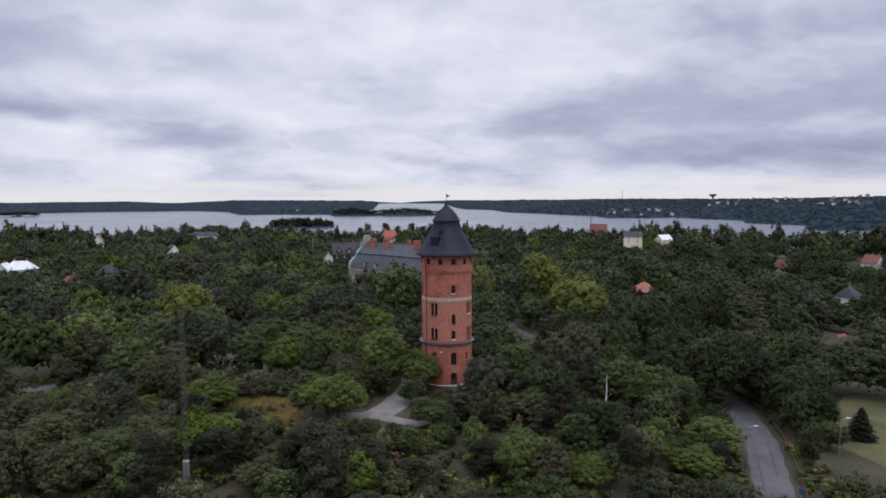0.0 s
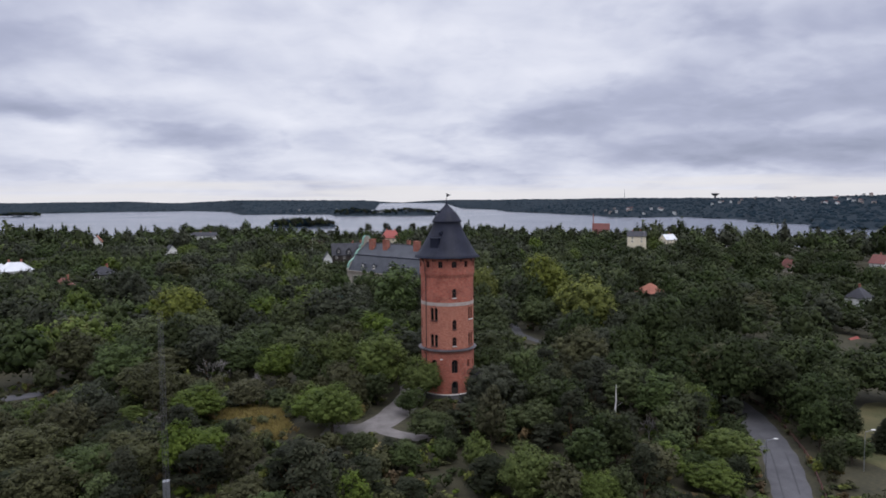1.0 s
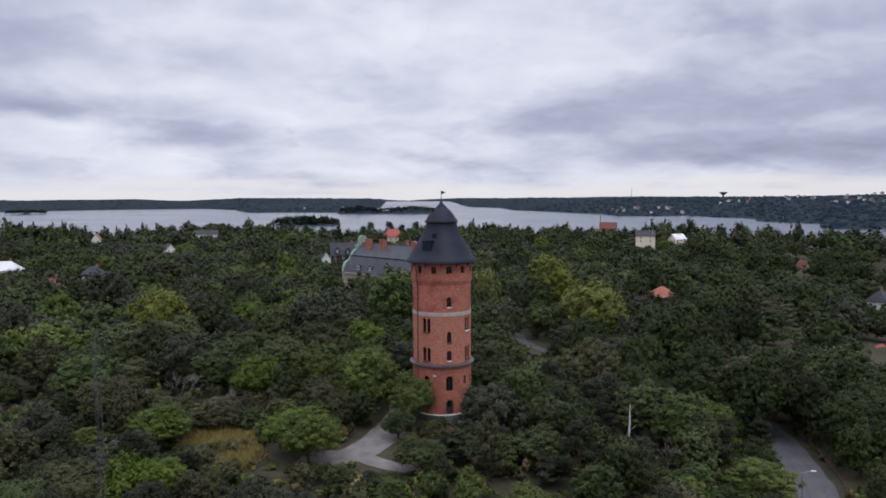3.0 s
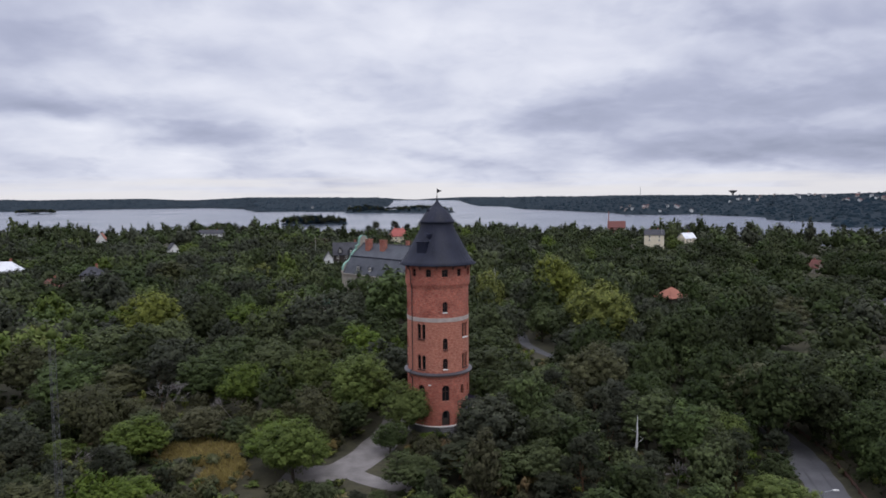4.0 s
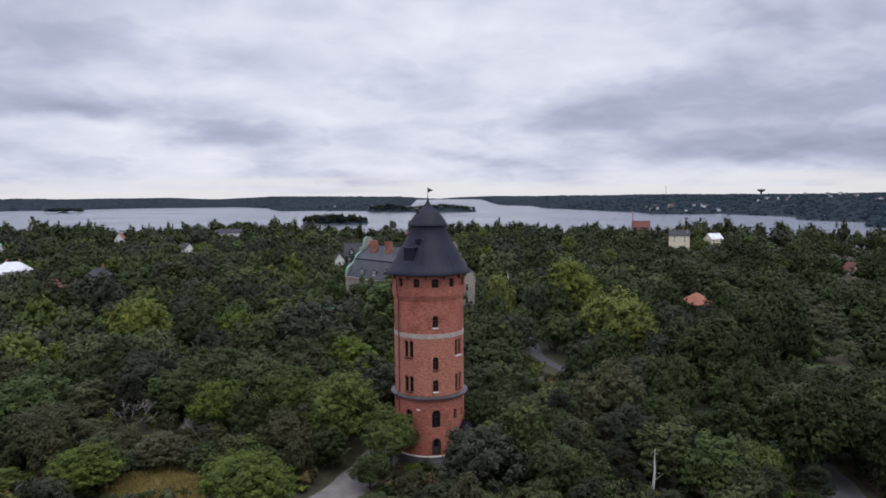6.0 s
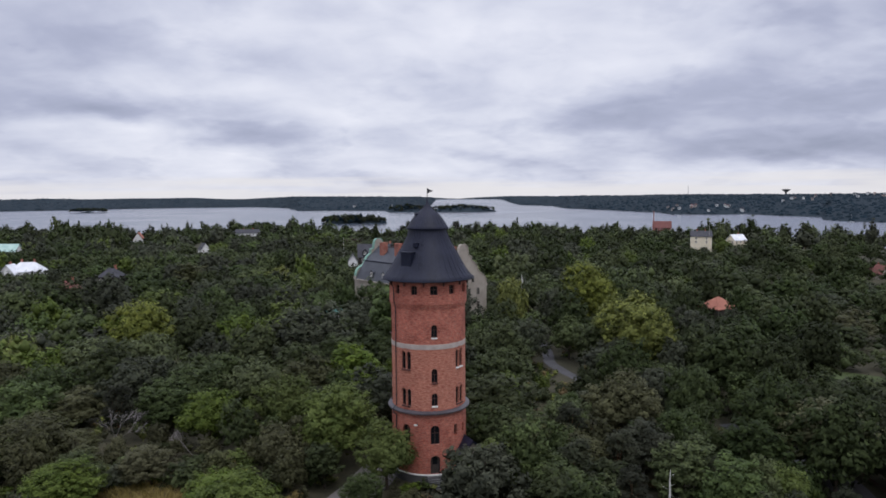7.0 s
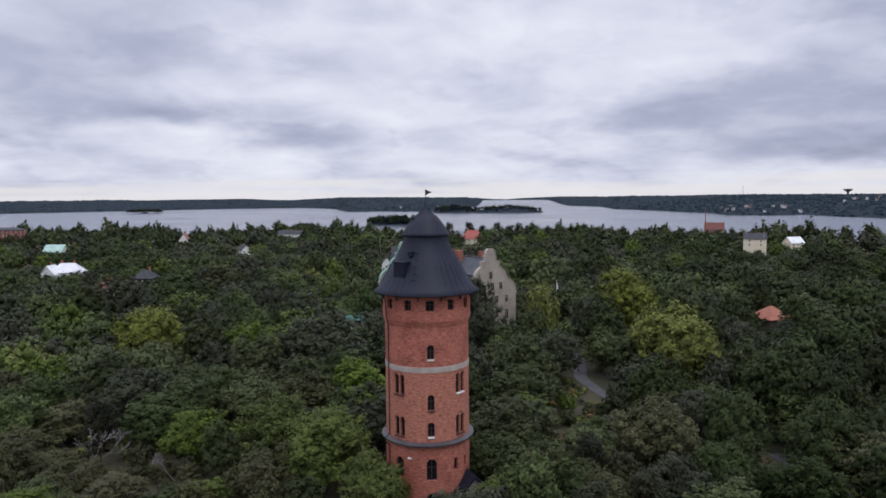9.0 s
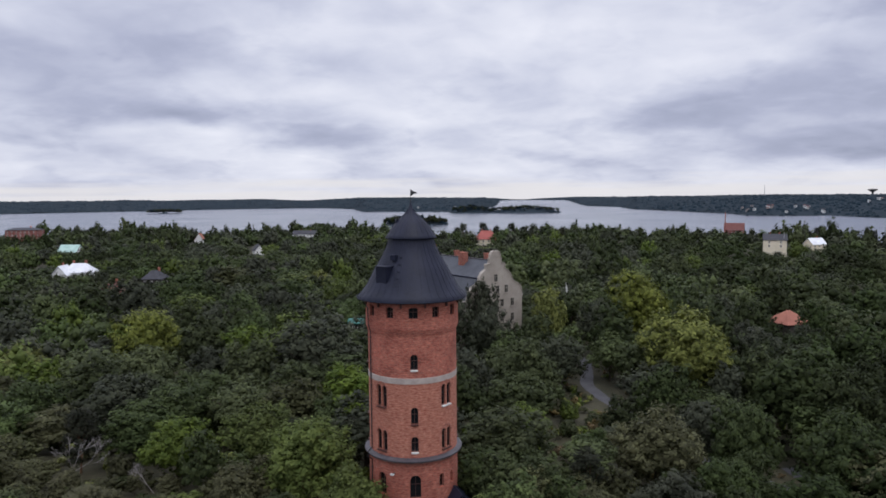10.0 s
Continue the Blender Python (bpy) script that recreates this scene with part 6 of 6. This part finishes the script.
mats = [M[k] for k in ("leaf_green", "leaf_green", "leaf_dark", "leaf_green", "leaf_grey", "leaf_dark", "leaf_bright", "leaf_dark", "leaf_grey", "leaf_dark", "leaf_green")]
two = [CAMS[0], CAMS[3], CAMS[5]]
back_wood = wood_spots(112, 248, 92, 330, 170, (7, 12), (4.5, 8), two[:0])
near_wood = wood_spots(-56, 46, 75, 460, 230, (9, 21), (6, 10.5), two) + wood_spots(46, 108, 72, 240, 170, (9, 18), (6, 9.5), two) + wood_spots(-112, -56, 92, 240, 170, (9, 18), (6, 9.5), two)
near_wood += wood_spots(24, 47, 88, 235, 260, (7, 10), (3.5, 5.5), two)
near_wood += [q for q in back_wood if math.hypot(q[0], q[1]) < 190]
back_wood = [q for q in back_wood if math.hypot(q[0], q[1]) >= 190]
wood("woodland", near_wood, wood_models(34, 660, 0.115, OCTA, (81, 82, 83, 84, 85)), "mixed broadleaf park trees in summer leaf", mats)
mats = [M[k] for k in ("leaf_green", "leaf_dark", "leaf_dark", "leaf_green", "leaf_grey", "leaf_dark")]
wood("suburb_woods", back_wood + wood_spots(-54, 42, 460, 1120, 300, (9, 21), (6, 10.5), two[1:2]), wood_models(8, 110, 0.28, OCTA, (91, 92, 93, 94)), "dark trees of the villa suburb by the lake", mats)


def far_spots(az0, az1, r0, r1, count, height, spread):
    out = []
    for _ in range(count):
        a, r = radians(rng.uniform(az0, az1)), rng.uniform(r0, r1)
        x, y = r * math.sin(a), r * math.cos(a)
        z = gz(x, y)
        if z > SEA + 0.7:
            out.append((x, y, z - 1, rng.uniform(*spread), rng.uniform(*height)))
    return out


cone = (np.array([[1, 0, 0.1], [0.3, 0.95, 0.15], [-0.8, 0.6, 0.1], [-0.8, -0.6, 0.12], [0.3, -0.95, 0.1], [0.7, 0.1, 1.0], [-0.3, 0.65, 1.1], [-0.4, -0.6, 0.95], [0, 0, 1.85]]), np.array([[0, 1, 6, 5], [1, 2, 6, 6], [2, 3, 7, 6], [3, 4, 7, 7], [4, 0, 5, 7], [5, 6, 8, 8], [6, 7, 8, 8], [7, 5, 8, 8]]))
spots = far_spots(-52, 42, 1250, 3000, 9000, (4, 8), (6, 10)) + far_spots(-52, 42, 2600, 4850, 7000, (3.5, 6), (9, 16))
isle = []
for a, d, half, deep, high in ISLANDS:
    w = math.degrees(half / d)
    isle += far_spots(a - w, a + w, d - deep, d + deep, 170, (9, 19), (3.5, 6.5))
# island and far-shore trees carry the haze as a blue tint in their leaf colour
wood("island_woods", isle, wood_models(10, 90, 0.3, OCTA, (95, 96)), "dark pines and birches on the lake islands", [M["needle"], M["leaf_dark"], M["leaf_haze_tint"]])
wood("far_woods", spots, [cone], "dark spruce and pine woods on the far shores", [M["leaf_haze_tint"]])


def low_growth():
    """Brambles, ferns and tall grass that cover the slopes between the bushes."""
    out = []
    for n, x0, x1, y0, y1 in ((2300, -105, 72, -66, 62), (350, -5, 62, 45, 118), (1300, -78, 66, -75, -5)):
        for _ in range(n * 2):
            x, y = rng.uniform(x0, x1), rng.uniform(y0, y1)
            if abs(x - 6) > (y + 138) * 0.74 + 14 or any(((x - a) / c) ** 2 + ((y - b) / d) ** 2 < 0.75 for a, b, c, d in MEADOW) or math.hypot(x + 12.5, y + 29.5) < 2.2:
                continue
            if x > 61.5 and y < -4:
                continue
            r = rng.uniform(0.7, 1.6)
            if any(segment_gap(x, y, line) < half - (1.0 if line is ROAD else 0.0) + r * 0.4 for line, half in WAYS) or math.hypot(x + 1.5, y - 0.5) < 6.8:
                continue
            h = min(rng.uniform(0.8, 2.2) * (1.6 if rng.random() < 0.25 else 1.0), headroom(x, y, r))
            if h < 0.4:
                continue
            out.append((x, y, gz(x, y) - 0.1, r, h))
            n -= 1
            if n <= 0:
                break
    return out


wood("undergrowth", low_growth(), wood_models(2, 34, 0.38, OCTA, (101, 102, 103)), "brambles, ferns and tall grass on the slope", [M[k] for k in ("leaf_green", "leaf_olive", "leaf_bright", "leaf_green", "leaf_olive", "leaf_yellow", "leaf_straw", "leaf_dark")])


def tall_grass():
    """Dry grass blades that stand over the clearing."""
    rg = np.random.default_rng(17)
    v, k = [], 0
    for cx, cy, rx, ry in MEADOW:
        for _ in range(int(rx * ry * 190)):
            a, q = rg.uniform(0, 6.283), math.sqrt(rg.random()) * 1.12
            x, y = cx + math.cos(a) * rx * q, cy + math.sin(a) * ry * q
            h, w, t = rg.uniform(0.35, 1.0) * (1.1 + 0.5 * float(wave(x, y, 3))), rg.uniform(0.06, 0.16), rg.uniform(0, 6.283)
            z, lx, ly = gz(x, y), rg.normal() * 0.45, rg.normal() * 0.45
            c, d = math.cos(t) * w, math.sin(t) * w
            v += [(x - c, y - d, z), (x + c, y + d, z), (x + lx, y + ly, z + max(h, 0.2))]
    i = np.arange(len(v)).reshape(-1, 3)
    ob = finish("tall_grass", quads_mesh("tall_grass", np.array(v), np.concatenate([i, i[:, 2:]], 1)), [M["leaf_hay"], M["leaf_straw"]])
    ob.data.polygons.foreach_set("material_index", (rg.random(len(i)) < 0.12).astype(np.int32))
    tagged(ob, "tall dry yellow grass in the clearing", "grass", kind="stuff")


tall_grass()


# ---- small things ----
def street_lamp(x, y, turn, height=7.0, arm=1.2):
    t = empty("street_lamp", (x, y, gz(x, y)), turn)
    tagged(t, "grey steel street lamp with a flat head", "street lamp", "street lamps by the road")
    bm = bmesh.new()
    tube(bm, (0, 0, -0.3), (0, 0, height), 0.07, 0.05)
    tube(bm, (0, 0, height), (arm, 0, height + 0.25), 0.04)
    part("pole", bm, M["steel"], t)
    bm = bmesh.new()
    box(bm, (arm + 0.25, 0, height + 0.27), (0.7, 0.26, 0.12))
    part("lamp_head", bm, M["sill"], t, "pale flat lamp head")


street_lamp(49.6, -20.5, 0, 6.0)
street_lamp(66.5, -18.0, 10, 6.5)
street_lamp(86.0, -16.0, 40, 5.0)


def road_sign(x, y, top, face, rim, label):
    """A round sign on a thin steel post."""
    t = empty("road_sign", (x, y, gz(x, y)), 0)
    tagged(t, label, "road sign")
    h = top - gz(x, y)
    bm = bmesh.new()
    tube(bm, (0, 0, -0.4), (0, 0, h), 0.035, None, 8)
    part("post", bm, M["steel"], t)
    bm = bmesh.new()
    tube(bm, (0, -0.045, h - 0.32), (0, -0.07, h - 0.32), 0.32, None, 20)
    plate = part("plate", bm, rim, t)
    bm = bmesh.new()
    tube(bm, (0, -0.07, h - 0.32), (0, -0.078, h - 0.32), 0.24, None, 20)
    part("face", bm, face, plate)


road_sign(51.0, -36.1, -5.0, M["sign_blue"], M["sign_blue"], "round blue road sign on a steel post")
road_sign(42.9, -37.1, -5.0, M["sign_yellow"], M["sign_red"], "round yellow road sign with a red rim")


def guard_rail():
    """The rusty rail along the outer side of the road."""
    t = empty("guard_rail", (0, 0, 0))
    tagged(t, "rusty brown guard rail along the road edge", "guard rail")
    side = []
    for i in range(0, len(road_line) - 1):
        p, q = road_line[i], road_line[i + 1]
        d = Vector((q[0] - p[0], q[1] - p[1])).normalized()
        x, y = p[0] + d.y * 4.35, p[1] - d.x * 4.35
        if -70 < y < 26:
            side.append(Vector((x, y, gz(x, y))))
    side = side[::3]
    bm = bmesh.new()
    for p in side:
        box(bm, p + Vector((0, 0, 0.4)), (0.1, 0.1, 1.1))
        q = part("post", bm, M["frame_red"], t)
        bm = bmesh.new()
    for p, q in zip(side, side[1:]):
        for h in (0.55, 0.85):
            tube(bm, p + Vector((0, 0, h)), q + Vector((0, 0, h)), 0.06, None, 6)
    part("rail", bm, M["frame_red"], t)


guard_rail()


def lattice_mast(x, y, top, wide=0.85):
    base = gz(x, y)
    h = top - base
    t = empty("lattice_mast", (x, y, base), 20)
    tagged(t, "slim galvanised lattice mast rising from the bushes", "mast")
    feet = [Vector((wide / 1.73 * math.cos(a), wide / 1.73 * math.sin(a), 0)) for a in (0.5, 0.5 + 2.094, 0.5 + 4.189)]
    for f in feet:
        bm = bmesh.new()
        tube(bm, f - Vector((0, 0, 0.5)), f * 0.8 + Vector((0, 0, h)), 0.022, None, 6)
        part("leg", bm, M["old_steel"], t)
    n = int(h / 0.9)
    for k in range(n):
        z0, z1 = h * k / n, h * (k + 1) / n
        for i in range(3):
            bm = bmesh.new()
            a, b = feet[i] * (1 - 0.2 * k / n), feet[(i + 1) % 3] * (1 - 0.2 * k / n)
            tube(bm, a + Vector((0, 0, z0)), b + Vector((0, 0, z1)), 0.010, None, 4)
            tube(bm, a + Vector((0, 0, z1)), b + Vector((0, 0, z1)), 0.008, None, 4)
            part("brace", bm, M["old_steel"], t)
    bm = bmesh.new()
    box(bm, (0, 0, 2.0), (0.8, 0.8, 3.6))
    part("climbing_guard", bm, M["steel"], t, "grey sheet-metal climbing guard")


lattice_mast(-35.5, -46.5, 24.0, 0.7)


def flag_pole(x, y, top, flag=None, label="white flagpole rising above the trees"):
    b = gz(x, y)
    t = empty("flagpole", (x, y, b))
    tagged(t, label, "flagpole", "white flagpoles")
    bm = bmesh.new()
    tube(bm, (0, 0, -0.4), (0, 0, top - b), 0.09, 0.05)
    bmesh.ops.create_uvsphere(bm, u_segments=8, v_segments=6, radius=0.12, matrix=Matrix.Translation((0, 0, top - b + 0.08)))
    part("pole", bm, M["sill"], t)
    if flag:
        bm = bmesh.new()
        prism(bm, [(0.05, top - b - 3.0), (0.05, top - b - 0.2), (0.5, top - b - 1.8), (0.75, top - b - 3.6)], -0.02, 0.02)
        part("pennant", bm, M["sill"], t, "hanging pale pennant")


flag_pole(11.4, 142, 10.6, True)
flag_pole(19.1, 157, 7.8, True)
flag_pole(154, 446, 17.0)
flag_pole(205, 186, -2.0, True)
flag_pole(-100, 330, 12.0)
flag_pole(-28.9, 5.3, 5.0, None, "thin pale post among the bushes")


def far_chimney():
    t = empty("factory_chimney", (208.5, 948, gz(208.5, 948)))
    tagged(t, "tall thin red lattice pylon by the lake", "pylon")
    bm = bmesh.new()
    tube(bm, (0, 0, 0), (0, 0, 13.5 - gz(208.5, 948)), 0.9, 0.6)
    part("shaft", bm, M["red_wall"], t)


far_chimney()


def far_mast():
    x, y = 720.5, 2900
    t = empty("radio_mast", (x, y, gz(x, y)))
    tagged(t, "thin radio mast on the far wooded ridge", "radio mast")
    bm = bmesh.new()
    tube(bm, (0, 0, -3), (0, 0, 76 - gz(x, y)), 1.1, 0.7)
    part("shaft", bm, M["steel"], t)


def bowl_tower():
    x, y = 1263.5, 3300
    b = gz(x, y)
    t = empty("bowl_water_tower", (x, y, b))
    tagged(t, "far mushroom-shaped concrete water tower on the ridge", "water tower")
    bm = bmesh.new()
    lathe(bm, [(5.0, -3), (4.0, 46.0 - b)], 24)
    part("stem", bm, M["stone"], t, "", True)
    bm = bmesh.new()
    lathe(bm, [(0.1, 44 - b), (4, 45 - b), (12, 50 - b), (20, 56.5 - b), (20, 58.5 - b), (6, 60 - b), (0.1, 60 - b)], 32)
    part("bowl", bm, M["stone"], t, "wide concrete bowl", True)


far_mast()
bowl_tower()


def far_villa(x, y, w, h, turn, wall, roof):
    z = gz(x, y)
    t = empty("far_villa", (x, y, z), turn)
    tagged(t, "pale villa among woods on the far shore", "house", "villas on the far shore")
    d = w * 0.7
    bm = bmesh.new()
    prism(bm, [(-d / 2, -3), (d / 2, -3), (d / 2, h), (0, h + d * 0.32), (-d / 2, h)], -w / 2, w / 2, pose(0, 0, 0, 0, 0, 90))
    part("wall", bm, wall, t)
    bm = bmesh.new()
    for s in (-1, 1):
        o = [(0, h + d * 0.36), (s * (d / 2 + 0.8), h - 0.3), (s * (d / 2 + 0.8), h + 0.2), (0, h + d * 0.42)]
        prism(bm, o if s > 0 else o[::-1], -w / 2 - 0.6, w / 2 + 0.6, pose(0, 0, 0, 0, 0, 90))
    part("roof", bm, roof, t)
    for k in range(3):
        bm = bmesh.new()
        box(bm, ((k - 1) * w * 0.28, -d / 2 - 0.05, h * 0.55), (w * 0.13, 0.2, h * 0.4))
        part("window", bm, M["glass"], t)


def far_villas(az0, az1, r0, r1, count):
    for _ in range(count):
        a, r = radians(rng.uniform(az0, az1)), rng.uniform(r0, r1)
        x, y = r * math.sin(a), r * math.cos(a)
        if gz(x, y) > SEA + 3:
            big = rng.uniform(5, 10)
            far_villa(x, y, big, rng.uniform(5.5, 8.5), rng.uniform(-40, 40), M["white"] if rng.random() < 0.55 else M["band"], M["roof_dark"] if rng.random() < 0.7 else M["roof_rust"])


far_villas(12.5, 18.5, 2100, 2330, 16)
far_villas(20.3, 22.5, 2450, 2620, 4)
far_villas(22.5, 28, 2350, 2800, 12)
far_villas(29, 35, 1900, 2400, 16)
far_villas(33, 38, 1360, 1500, 3)
far_villas(-18, -9.5, 2790, 2960, 6)


def sailing_boat(x, y, turn, size=9.0):
    t = empty("sailing_boat", (x, y, SEA), turn)
    tagged(t, "white moored sailing boat with a bare mast", "boat")
    bm = bmesh.new()
    o = [(-0.5, -0.18), (-0.5, 0.18), (0.1, 0.2), (0.5, 0.0), (0.1, -0.2)]
    a = [bm.verts.new((x0 * size, y0 * size * 0.8, 1.2)) for x0, y0 in o]
    b = [bm.verts.new((x0 * size * 0.85, y0 * size * 0.4, -0.3)) for x0, y0 in o]
    bm.faces.new(a)
    bm.faces.new(b[::-1])
    for i in range(5):
        bm.faces.new((a[i], b[i], b[(i + 1) % 5], a[(i + 1) % 5]))
    part("hull", bm, M["white"], t)
    bm = bmesh.new()
    tube(bm, (0, 0, 0.5), (0, 0, size * 1.3), 0.14, 0.08)
    part("mast", bm, M["sill"], t)


sailing_boat(690, 1395, 20, 12)
sailing_boat(700, 1190, 60, 9)
sailing_boat(-470, 2200, 110, 11)
